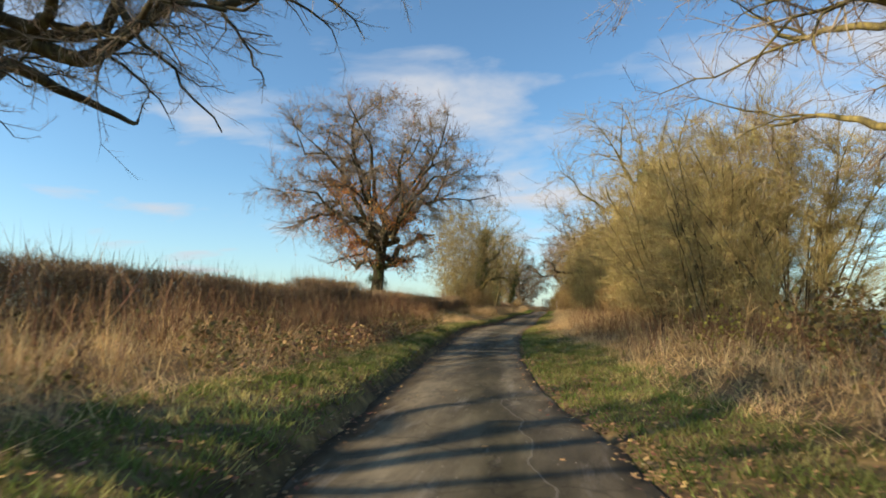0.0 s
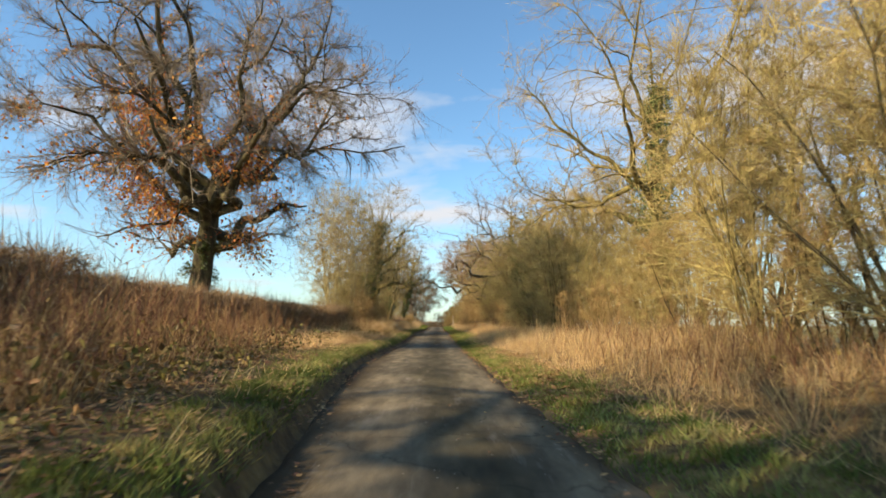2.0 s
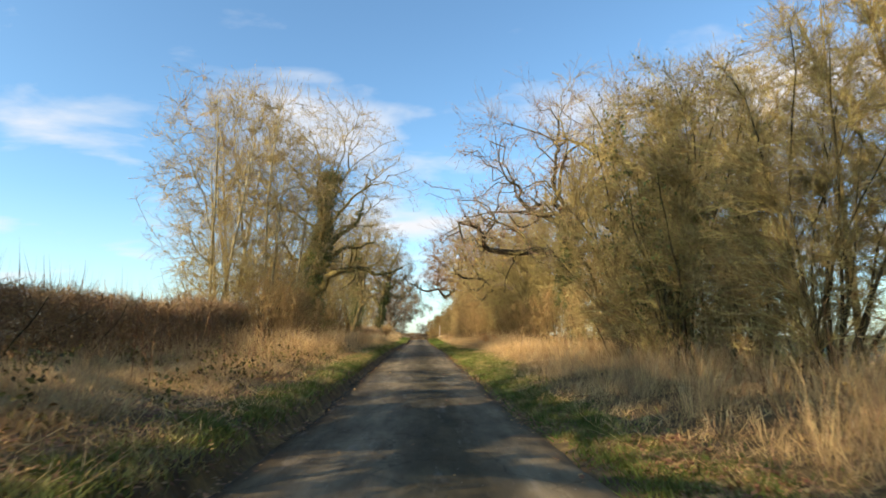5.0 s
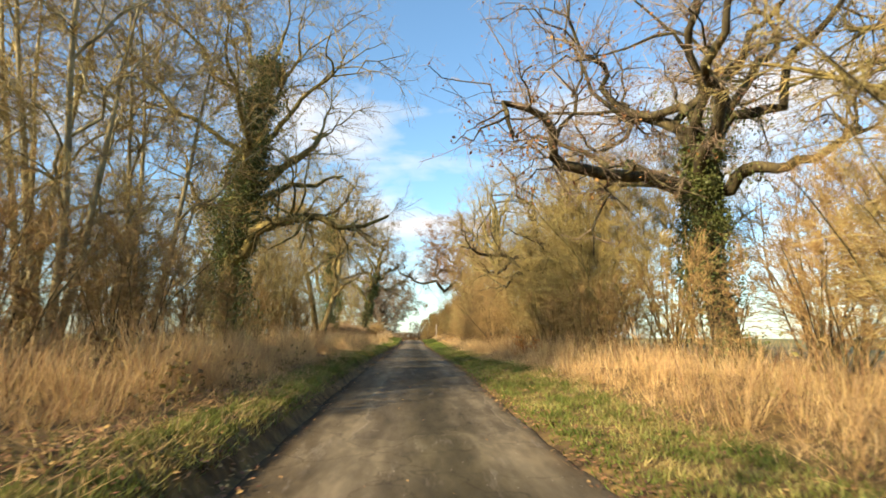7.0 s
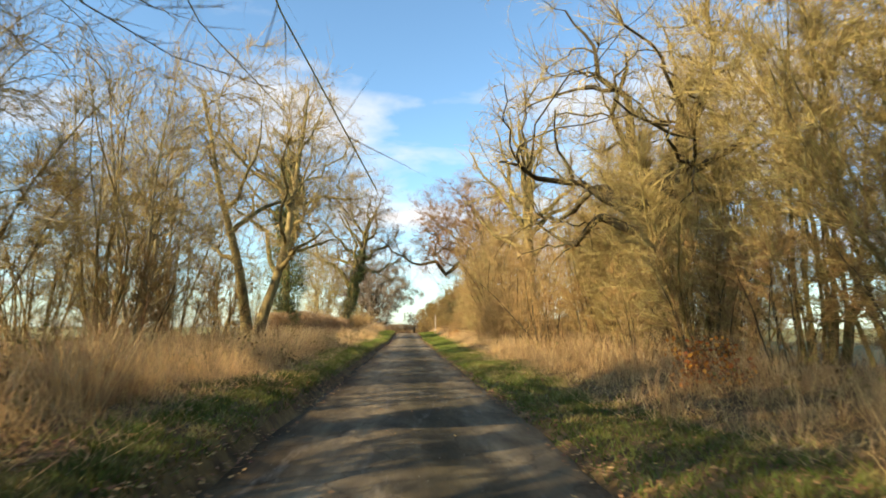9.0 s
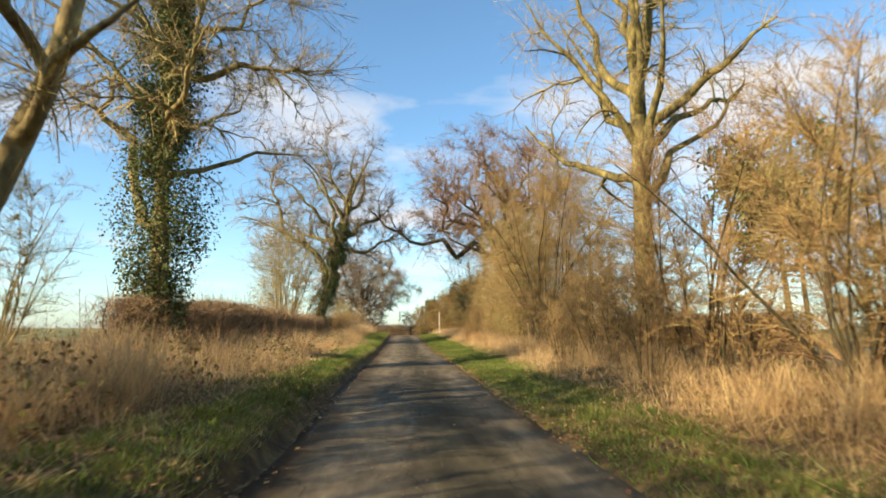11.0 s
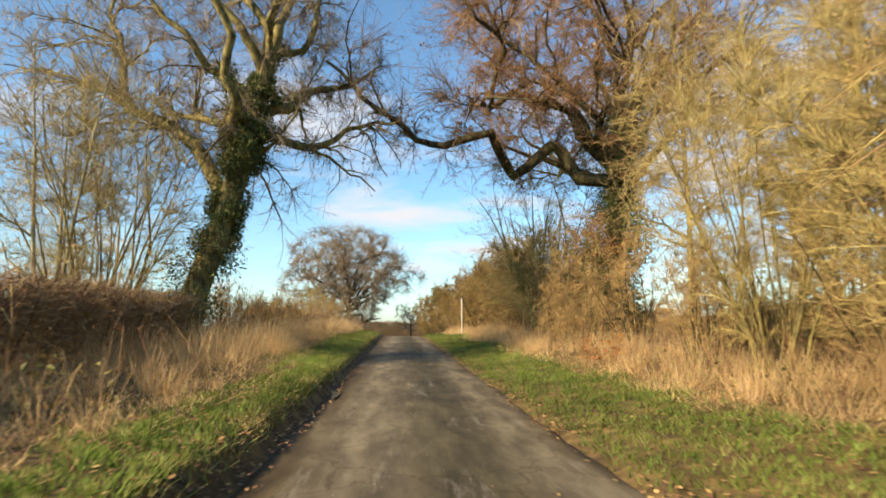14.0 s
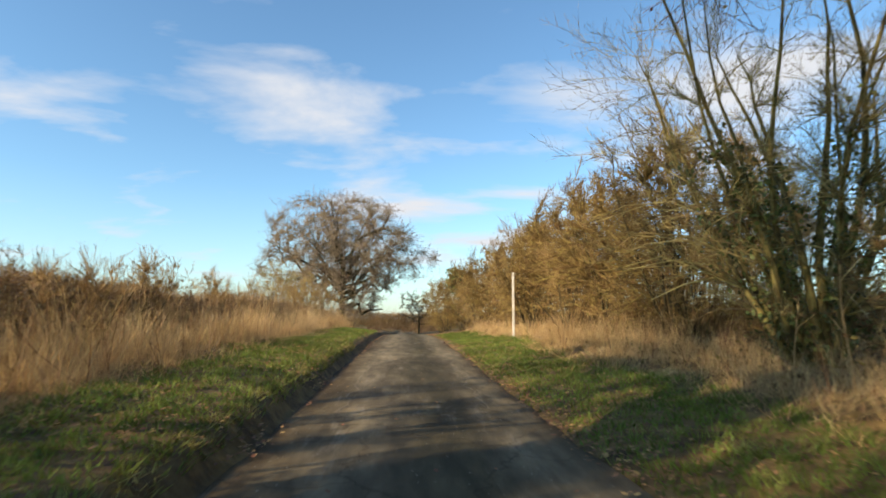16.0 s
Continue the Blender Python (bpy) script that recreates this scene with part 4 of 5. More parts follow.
        if n > 10000:
            keep = (y < np.where(s > -5.2, 31, 40) + 2 * np.sin(x * 2)) & (y > np.where(s > -4.6, 13, 9) + np.sin(x * 3)) & (patchy(x, y, 2.0, 27) + 0.5 * rng.random(n) > 0.48 + 0.3 * np.clip(-s < 3.6, 0, 1)) & (y > 1)
        x, y = x[keep], y[keep]
        m = len(x)
        P, R = extend(rng, np.stack([x, y, land(x, y) - 0.03], 1), np.array([0, 0, 1.0]) + rng.normal(0, 0.27, (m, 3)), tall * rng.uniform(0.35, 1.3, m) * (0.6 + 0.7 * patchy(x, y, 2.6, 29)), np.full(m, 0.0065), 2, 0.08, 0, tip=0.5)
        B, Q = extend(rng, *sprout(rng, P, R, 8, 0.25, 1.0, (25, 65), 0.3, 0.9), 1, 0.2, 0.2)
        v, f = tubes(P, R, 3)
        pieces += [(v, split(f)), slivers(rng, B, Q * 1.2)]
    scatter("dead_weed_stalks", "dry brown standing stalks of last summer's weeds", "weeds", pieces, STALK)
    # brambles and withered leaves among them
    x, y, s = strip_points(rng, 90000, -8.2, -2.8, -4, 120)
    keep = patchy(x, y, 3.0, 21) + np.where((y < 31) & (y > 9), 0.34, -0.16) > 0.56
    x, y = x[keep], y[keep]
    pts = np.stack([x, y, land(x, y) + 0.75 * rng.random(len(x)) ** 1.4 * patchy(x, y, 2.2, 22)], 1)
    scatter("bramble_thicket", "low tangled bramble leaves turned brown and dull green", "brambles", [leaves_at(rng, pts, 0.085, 0.2)], LEAF_BRAMBLE)
    x, y, s = strip_points(rng, 15000, 4.2, 8.5, -4, 176)
    keep = patchy(x, y, 3.0, 23) + np.where(y < 20, 0.25, -0.06) > 0.58
    x, y = x[keep], y[keep]
    pts = np.stack([x, y, land(x, y) + 0.8 * rng.random(len(x)) ** 1.4 * patchy(x, y, 2.2, 24)], 1)
    scatter("bramble_thicket", "low bramble leaves beside the lane, dull green and brown", "brambles", [leaves_at(rng, pts, 0.085, 0.2)], LEAF_BRAMBLE)
    # a patch of withered dock and fern leaves on the bank
    n = 7000
    y, d = rng.normal(15.0, 2.6, n), rng.uniform(2.7, 5.6, n)
    x = lane_x(-d, y)
    hump = patchy(x, y, 1.6, 33)
    keep = hump > 0.35
    pts = np.stack([x, y, land(x, y) + 0.55 * hump * rng.random(n)], 1)[keep]
    scatter("withered_ferns", "heap of withered brown leaves on the roadside bank", "dead leaves", [leaves_at(rng, pts, 0.085, 0.3)], LEAF_HEDGE)
    # fallen leaves
    pieces = []
    for lo, hi, n in ((-3.8, -1.5, 34000), (1.5, 4.8, 34000), (-1.9, -1.36, 9000), (1.36, 1.9, 9000), (-3.3, -2.2, 9000), (-1.5, 1.5, 420), (-3.4, -2.3, 11000), (1.95, 2.9, 18000)):
        drift = n in (11000, 18000)      # the deep drifts under the oaks
        x, y, s = strip_points(rng, n, lo, hi, *((19, 74) if n == 11000 else (24, 46) if n == 18000 else (-6, 178)))
        keep = (patchy(x, y, 4.0, 31) + 0.3 * rng.random(n) > 0.5) | (np.abs(s) < 1.4) | (drift & (patchy(x, y, 1.2, 35) > 0.36))
        x, y, s = x[keep], y[keep], s[keep]
        z = np.where(np.abs(s) < 1.62, crest(y) + 0.04, land(x, y) + 0.03)
        a = rng.uniform(0, 6.28, len(x))
        d = np.stack([np.cos(a), np.sin(a), rng.uniform(-0.1, 0.35, len(x))], 1)
        e = np.stack([-np.sin(a), np.cos(a), rng.uniform(-0.2, 0.3, len(x))], 1)
        L = rng.uniform(0.035, 0.085 if drift else 0.075, len(x))[:, None]
        c = np.stack([x, y, z], 1)
        V = np.stack([c, c + d * L * 0.5 + e * L * 0.35, c + d * L, c + d * L * 0.5 - e * L * 0.35], 1).reshape(-1, 3)
        pieces.append((V, np.arange(len(V)).reshape(-1, 4)))
    scatter("fallen_leaves", "brown fallen leaves strewn along the verges and road edges", "leaf litter", pieces, LITTER)


verge()

# ---- hedges ----
plain_hedge = hedge("field_hedge", "clipped bare brown thorn hedge along the field edge", 6.0, 41, x=-8.6, y=-9)
low_hedge = hedge("field_hedge", "clipped bare brown thorn hedge with loose upright shoots", 6.0, 42, height=1.6, twigs=10500, x=-8.8, y=-3)
HEDGE_ROWS = [(-8.3, 3, 26, 0.86), (-7.5, 26, 62, 0.92), (-7.3, 104, 114, 0.95), (-6.8, 115.8, 128, 0.95), (-6.9, 143, 186, 0.72), (10.4, 104, 180, 0.75)]
count = 0
for hx, h0, h1, tall in HEDGE_ROWS:
    yy = h0
    while yy < h1:
        gx = hx + float(bend(yy)) * 0.8
        src = (plain_hedge, low_hedge)[count % 2]
        copy_thing(src, pose(gx, yy, float(land(gx, yy)) - 0.06, 0, 0, 180 * (count // 2 % 2) + (-1.5 if yy < 30 else 0)) @ Matrix.Diagonal((1, 1, tall + 0.06 * math.sin(count * 2.1), 1)))
        count += 1
        yy += 5.8


for k in range(6):                       # the hedge that closes the view beyond the crest
    gx = -9.0 + 5.7 * k
    copy_thing((plain_hedge, low_hedge)[k % 2], pose(gx, 228, float(land(gx, 228)) - 0.1, 0, 0, 90) @ Matrix.Diagonal((1.4, 1, 1.9, 1)))


def more(src, spots):
    """Further plants like src: x, y, turn, size."""
    for gx, gy, rot, k in spots:
        copy_thing(src, pose(gx, gy, float(land(gx, gy)) - 0.06, 0, 0, rot) @ Matrix.Scale(k, 4))


# ---- trees beside the field bank ----
OAKY = dict(leader=0.4, slope=(0, 68))
tree("oak_tree", "old oak with dark twisting limbs reaching over the lane", -10.97, 10.8, 15, 101, 0.5, (8.6, 9.0, 0.4), 0.34, over=(-2.0, -1.5), limbs=14, gnarl=0.25, rise=0.1, per=(10, 11, 8),
     big=((7.2, 88, 12.5, 2, 0.27, -0.3), (6.4, 90, 9.8, -2, 0.21, -0.25), (7.4, 84, 13.0, 12, 0.2, -0.4), (7.0, 96, 10.0, 4, 0.14, -0.5)), leader=0.5, slope=(25, 70))
# never in view: added where the first shadows point, crown shaped for its shade
tree("oak_tree", "unseen bare oak by the bend, inferred from its shade", -10.4, -1.0, 13.5, 115, 0.34, (4.2, 4.2, 0.56), 0.5, limbs=10, gnarl=0.25, per=(8, 7, 7), **OAKY)
tree("oak_tree", "broad spreading oak holding rust-brown leaves, beside the hedge", -10.17, 41.6, 18, 102, 0.5, (9.4, 9.4, 0.18), 0.2, limbs=18, gnarl=0.22, rise=0.18, per=(9, 15, 14),
     big=((5.2, 95, 8.6, 24, 0.24), (5.6, 268, 8.2, 28, 0.2)), leaf=(LEAF_RUST, 36000, 0.15, 0.58), ivy=(1700, 3.8, 0.12), **OAKY)
ash = tree("ash_tree", "slender pale-barked ash with upright bare branches", -7.32, 65.8, 14, 103, 0.095, (3.8, 3.8, 0.1), 0.12, limbs=18, bark=BARK_ASH, twig=TWIG_PALE, gnarl=0.15, rise=0.6,
           per=(6, 6, 7), forks=3, group="roadside ash trees", slope=(25, 65))
more(ash, ((-9.2, 128.2, 60, 0.72), (-7.9, 78.4, 130, 0.7), (-7.1, 84.6, 20, 0.66), (-8.6, 90.2, 250, 0.75), (-8.45, 63, 80, 0.88), (-6.85, 68.7, 200, 0.95), (-9.35, 68.2, 300, 1.05)))
tree("ivied_oak_tree", "old oak wrapped in thick dark ivy, limb reaching toward the lane", -6.39, 73.6, 16, 104, 0.4, (6.5, 6.5, 0.25), 0.3, limbs=12, gnarl=0.22, bark=BARK_GREEN, twig=TWIG_PALE,
     rise=0.25, per=(8, 7, 9), big=((3.0, 92, 6.4, 34, 0.25, -0.5), (4.8, 300, 5.0, 35, 0.15), (3.4, 285, 9.0, 66, 0.22)), ivy=(14000, 11.5, 0.14, 2.1), leader=0.65, slope=(10, 65))
tree("field_maple_tree", "bare brownish field maple with mossy limbs", -6.55, 93.7, 14.5, 105, 0.24, (4.6, 4.6, 0.2), 0.2, limbs=12, bark=BARK_PALE, twig=TWIG_PALE, rise=0.45, per=(8, 6, 9), forks=2, slope=(20, 60))
tree("ivied_ash_tree", "tall ash with its trunk clothed in dense ivy", -7.15, 102.7, 16, 106, 0.3, (5.4, 5.4, 0.3), 0.3, limbs=14, bark=BARK_PALE, twig=TWIG_PALE, rise=0.4, per=(9, 7, 10),
     big=((7.6, 75, 4.6, 14, 0.14), (3.0, 300, 8.0, 66, 0.2)), ivy=(15000, 10.6, 0.14, 2.5), leader=0.7, slope=(15, 65))
tree("ivied_ash_tree", "large leaning ash with ivied bole and a limb over the lane", -6.93, 131.1, 19.5, 107, 0.42, (7.2, 5.4, 0.24), 0.3, lean=(0.30, 0.2), over=(-0.2, 3.3), limbs=11, bark=BARK_GREEN, twig=TWIG_OAK,
     gnarl=0.22, rise=0.35, per=(11, 12, 13), big=((7.0, 84, 5.8, 4, 0.2), (3.6, 310, 13.0, 74, 0.28), (5.0, 200, 10.0, 68, 0.22)), ivy=(13000, 9.0, 0.13, 1.4), leader=0.55, slope=(12, 72))
tree("oak_tree", "distant bare dome-crowned oak beside the lane's crest", -8.45, 205.5, 18.5, 108, 0.5, (11.5, 11.5, 0.1), 0.16, limbs=18, rise=0.3, per=(16, 18, 12), fine=0.013, **OAKY)
shrub_l = shrub("hazel_shrub", "tangled bare hazel shrub in the hedge line", -7.85, 79.7, 6.5, 120, 2.4, 11, BARK_PALE, TWIG_OLIVE, group="hedge shrubs")
more(shrub_l, ((-8.19, 60.7, 20, 0.6), (-7.6, 62.4, 40, 0.75), (-8.2, 65.2, 160, 0.85), (-7.3, 67.9, 280, 0.7), (-8.5, 70.4, 90, 0.9), (-7.9, 75.4, 330, 0.8), (-9.4, 78.8, 210, 1.0),
             (-7.64, 81.7, 210, 0.7), (-7.23, 83.4, 70, 1.15), (-9.43, 83.7, 300, 0.8), (-8.59, 86.3, 160, 0.95), (-10.08, 88.8, 30, 0.9), (-8.26, 89.8, 30, 1.1), (-8.17, 94.4, 120, 0.9), (-7.74, 97.5, 210, 0.6), (-8.62, 129, 20, 1.2), (-9.82, 132.6, 110, 1.5)))
more(shrub_l, ((-9.25, 171.5, 130, 0.7), (-10.94, 187.5, 30, 0.9)))

# ---- trees beside the flat verge ----
shrub("ivied_thorn", "tall thorn overgrown with dark green ivy", 6.9, 53.6, 7.6, 161, 2.3, 12, BARK_OAK, TWIG_OLIVE, per=(14, 9, 4), radius=0.05, leaf=(LEAF_IVY, 5200, 0.1), low=0.02)
tree("ash_tree", "bare tree with greenish branches arching above the verge", 9.93, 11.9, 12.5, 130, 0.22, (6.2, 6.2, 0.22), 0.25, limbs=12, bark=BARK_GREEN, twig=TWIG_OAK, rise=0.2, per=(8, 7, 8), leader=0.6)
thicket = shrub("blackthorn_shrub", "tall dense olive-brown thorn shrub beside the verge", 8.05, 20.5, 7.2, 131, 2.9, 14, BARK_OAK, TWIG_OLIVE, per=(17, 12, 5), radius=0.045, low=0.0, group="verge shrubs")
golden = shrub("sallow_shrub", "tall golden-twigged sallow with many upright stems", 7.4, 29, 8.5, 132, 2.6, 15, BARK_GREEN, TWIG_GOLD, per=(17, 11, 5), radius=0.04, arch=0.1, group="verge shrubs")
brown = shrub("hazel_shrub", "bushy brown hazel with fine russet twigs", 6.04, 93.9, 5.6, 133, 2.2, 12, BARK_OAK, TWIG_HAZEL, per=(13, 7, 4), radius=0.03, group="verge shrubs")
brown_small = shrub("hazel_shrub", "low bushy hazel with fine russet twigs", 6.3, 92.6, 3.0, 135, 1.2, 10, BARK_OAK, TWIG_HAZEL, per=(11, 6, 3), radius=0.02, group="verge shrubs")
more(thicket, ((9.6, 144.8, 250, 0.8), (9.31, 16.9, 140, 0.85), (9.47, 19.9, 300, 1.1), (10.31, 24.1, 60, 1.15), (7.49, 24.7, 200, 1.0), (9.8, 28.4, 100, 1.2), (7.32, 49.4, 30, 0.95), (6.8, 53.6, 100, 1.1), (9.35, 55.4, 20, 1.25), (7.29, 57.8, 200, 1.15), (7.8, 61.1, 300, 0.7),
             (8.23, 87.3, 60, 0.9), (9.92, 88.7, 300, 1.1), (8.11, 90.8, 20, 0.9), (8.8, 95.9, 130, 0.85)))
far_thicket = shrub("blackthorn_shrub", "olive-brown thorn shrub in the belt beyond the post", 7.6, 146.6, 6.2, 134, 2.7, 12, BARK_OAK, TWIG_BELT, per=(12, 9, 4), fine=0.016, group="verge shrubs")
more(far_thicket, ((7.19, 151.2, 150, 1.0), (7.73, 156.2, 220, 1.1), (7.17, 161.2, 10, 1.0), (8.21, 166.2, 60, 1.15), (7.15, 171.7, 140, 1.0), (6.67, 177.7, 240, 0.95), (6.2, 158.7, 300, 0.9), (5.77, 169.2, 200, 0.95),
                   (5.03, 181.7, 80, 1.0), (4.43, 189.7, 10, 0.95), (4.05, 196.7, 100, 1.0), (9.01, 148.7, 30, 1.2), (9.09, 159.7, 90, 1.2)))
more(golden, ((7.5, 35.2, 40, 0.5), (8.2, 38.4, 130, 0.55), (7.7, 41.4, 250, 0.5), (9.4, 36.6, 310, 0.6), (9.8, 41.0, 80, 0.65), (8.6, 33.6, 190, 0.55)))
more(golden, ((9.38, 32.2, 120, 1.0), (8.33, 44.6, 60, 0.62), (10.09, 48.9, 20, 1.15), (8.7, 72.9, 40, 0.85), (7.54, 76.3, 150, 1.05), (8.4, 78.6, 30, 1.0), (8.56, 80.7, 260, 1.2), (7.06, 83.1, 10, 0.95), (9.6, 85.4, 80, 1.25), (7.9, 89.2, 70, 1.0),
             (9.9, 92.6, 20, 1.1), (6.91, 119.3, 30, 0.95), (8.01, 121.3, 120, 0.95), (6.7, 123.3, 200, 0.8), (8.9, 123.9, 10, 1.0)))
more(brown, ((-6.1, 62.4, 50, 0.6), (-5.9, 65.6, 170, 0.62), (-6.4, 69.2, 280, 0.6), (-7.4, 67.0, 10, 0.7), (-7.24, 170.7, 40, 0.65), (-6.93, 178, 100, 0.7), (8.2, 34.7, 50, 0.8), (8.53, 41.5, 150, 0.75), (8.76, 47.1, 300, 0.7), (8.32, 50.9, 200, 0.8), (8.57, 54.7, 20, 0.8), (8.16, 58.8, 110, 0.75), (8.56, 62.8, 20, 0.95), (9.66, 66.3, 170, 0.95),
             (8.05, 78.2, 60, 0.7), (8.16, 83.1, 200, 0.7), (6.94, 89.7, 200, 1.1), (8.82, 94.9, 190, 0.8), (5.75, 98, 80, 1.05), (9.55, 98, 40, 0.8), (7.07, 101.6, 280, 0.9), (6.58, 105.7, 310, 0.7)))
more(brown, ((10.3, 64.8, 60, 1.0), (10.8, 68.6, 210, 1.1), (10.0, 61.6, 140, 0.95), (8.81, 118.7, 80, 0.75), (7.81, 122.4, 30, 0.7), (8.18, 127.8, 150, 0.7), (8.3, 143.6, 120, 0.75), (8.57, 152.7, 60, 1.1), (6.56, 153.7, 10, 0.85), (6.04, 163.7, 80, 0.95), (7.98, 168.7, 150, 1.0), (5.4, 175.2, 200, 0.9)))
more(brown_small, ((-5.3, 133.6, 70, 0.6), (-5.6, 135.8, 190, 0.65), (-5.6, 138.2, 310, 0.65), (-5.3, 140.4, 20, 0.6), (5.3, 131.8, 10, 0.5), (5.9, 133.2, 120, 0.55), (5.3, 134.4, 230, 0.45), (6.5, 132.0, 300, 0.6), (6.6, 137.6, 140, 1.0), (6.5, 134.0, 60, 1.1), (6.6, 36.0, 30, 0.8), (7.2, 40.2, 150, 0.9), (6.8, 44.0, 260, 0.9)))
more(brown_small, ((-5.4, 61.1, 40, 0.90), (-5.1, 64.4, 140, 0.85), (-5.5, 67.4, 250, 0.90), (-5.6, 71, 330, 0.85), (-6.2, 76.4, 90, 0.90), (-6.1, 82.4, 10, 0.85), (-6.98, 86.8, 190, 1.02), (-7.32, 92.4, 280, 1.11), (-6.81, 126.5, 80, 0.56), (-6.42, 129.3, 190, 0.52),
             (-6.72, 132.1, 300, 0.56), (-6.6, 134.2, 150, 0.63), (-6.3, 134.6, 30, 0.56), (-6.49, 137.3, 10, 0.59), (-7.58, 137.8, 260, 0.83), (-6.78, 140.2, 120, 0.47), (-6.89, 141.9, 50, 0.58), (-6.3, 143.1, 220, 0.47), (-6.5, 145, 20, 0.70), (-6.5, 145.9, 340, 0.50)))
more(brown_small, ((-7.39, 147.9, 250, 0.77), (-6.99, 148, 310, 0.55), (-6.61, 150.5, 130, 0.70), (-6.64, 153.5, 60, 0.52), (-7.64, 153.5, 10, 0.70), (-6.78, 156.5, 200, 0.80), (-6.91, 159, 160, 0.58), (-7.41, 159.3, 320, 0.70), (-6.34, 162, 80, 0.77), (-7.37, 164.7, 160, 0.83),
             (-6.61, 167.5, 300, 0.83), (-6.48, 173.5, 10, 0.83), (7.19, 22, 30, 0.93), (7.22, 26.8, 220, 0.93), (7.03, 51.2, 70, 0.93), (6.6, 57.3, 170, 0.93), (7.53, 63.9, 250, 1.11), (6.47, 66.2, 160, 1.02), (7.29, 72, 10, 1.02), (6.41, 73.2, 40, 0.93)))
more(brown_small, ((6.74, 75.9, 140, 1.02), (6.35, 78.8, 250, 0.93), (6.66, 81.6, 300, 1.11), (6.6, 85.3, 20, 1.02), (5.6, 96.2, 80, 0.93), (4.6, 97.6, 40, 0.78), (4.9, 99.9, 150, 0.93), (5.1, 101.8, 250, 0.93), (4.6, 103.4, 10, 0.74), (6.63, 103.6, 40, 0.93),
             (5.0, 104.6, 200, 0.67), (6.85, 107.5, 160, 1.02), (7.55, 109.6, 20, 1.11), (7.37, 110.9, 100, 1.11), (6.39, 113, 90, 0.83), (6.81, 120.6, 10, 0.93), (6.29, 124.9, 140, 0.93), (7.29, 126.6, 310, 0.93), (6.97, 130.1, 230, 1.11), (6.01, 135.3, 20, 0.93)))
more(brown_small, ((7.4, 145.2, 30, 0.93), (8.01, 148.3, 200, 1.02), (7, 149.7, 90, 0.78), (7.55, 154.1, 320, 0.93)))
tree("ivied_oak_tree", "bare oak with ivy on its upper trunk among the shrubs", 8.85, 38.1, 15, 140, 0.36, (7.2, 7.2, 0.25), 0.26, limbs=13, bark=BARK_GREEN, twig=TWIG_PALE, per=(8, 7, 9), ivy=(6500, 10.0, 0.14, 1.8),
     big=((6.0, 285, 5.5, 12, 0.13),), leader=0.65, slope=(8, 65))
pale = tree("ash_tree", "thin pale young ash standing behind the shrubs", 11.23, 48, 12, 141, 0.1, (2.6, 2.6, 0.2), 0.25, limbs=11, bark=BARK_PALE, twig=TWIG_PALE, gnarl=0.12, rise=0.55, per=(6, 6, 8), group="roadside ash trees", slope=(20, 60))
more(pale, ((10.24, 52.1, 90, 0.95), (12.91, 53.1, 200, 1.05), (11.69, 57.8, 300, 0.9), (10.91, 73.4, 40, 1.0), (12.15, 78.2, 120, 1.05), (10.99, 124.9, 10, 0.9), (10.51, 118.2, 70, 0.85), (10.2, 108.8, 40, 0.7), (9.4, 113.2, 200, 0.75), (8.7, 125.2, 220, 0.6), (6.6, 126.3, 30, 0.8), (7.5, 127.5, 140, 0.9), (10.6, 101.0, 120, 0.8)))
tree("oak_tree", "gnarled mossy oak with crooked limbs and a few brown leaves", 8.56, 69.1, 15.5, 142, 0.4, (8.4, 8.4, 0.3), 0.3, limbs=9, bark=BARK_OAK, twig=TWIG_OAK, gnarl=0.38, rise=0.25, per=(9, 7, 9),
     big=((5.0, 285, 8.5, 8, 0.26), (5.8, 312, 7.5, 28, 0.2)), leaf=(LEAF_DULL, 2400, 0.1, 1.0), ivy=(9000, 6.5, 0.13, 1.7), leader=0.38, slope=(10, 72))
tree("oak_tree", "mossy bare oak set back behind the verge grass", 11.33, 63.9, 14, 143, 0.34, (6.8, 6.8, 0.3), 0.3, limbs=11, bark=BARK_GREEN, twig=TWIG_PALE, gnarl=0.26, rise=0.2, per=(8, 7, 8), ivy=(1500, 7.0, 0.14), leader=0.5, slope=(5, 65))
tree("oak_tree", "stout oak with dark heavy limbs among golden shrubs", 7.61, 85.9, 13, 144, 0.4, (6.2, 6.2, 0.22), 0.25, limbs=12, bark=BARK_OAK, twig=TWIG_OLIVE, gnarl=0.26, per=(8, 7, 8), big=((4.6, 290, 4.6, 22, 0.18),), **OAKY)
tree("ash_tree", "tall ash with a stout pale yellowish trunk", 7.9, 105, 17, 146, 0.36, (5.2, 5.2, 0.3), 0.3, limbs=15, bark=BARK_GREEN, twig=TWIG_PALE, gnarl=0.2, rise=0.45, per=(7, 6, 8), leader=0.6, slope=(30, 70))
tree("holly_tree", "evergreen holly with dark glossy foliage", 11.54, 103.1, 8, 147, 0.12, (2.2, 2.2, 0.3), 0.3, limbs=8, bark=BARK_PALE, twig=TWIG_OLIVE, rise=0.4, per=(6, 5, 4), leaf=(LEAF_IVY, 9500, 0.18, 3.0))
shrub("field_maple_shrub", "fan-shaped bare maple with many rising stems", 7.4, 115.8, 10.5, 148, 4.0, 18, BARK_OAK, TWIG_HAZEL, arch=-0.3, per=(26, 9, 6), radius=0.06)
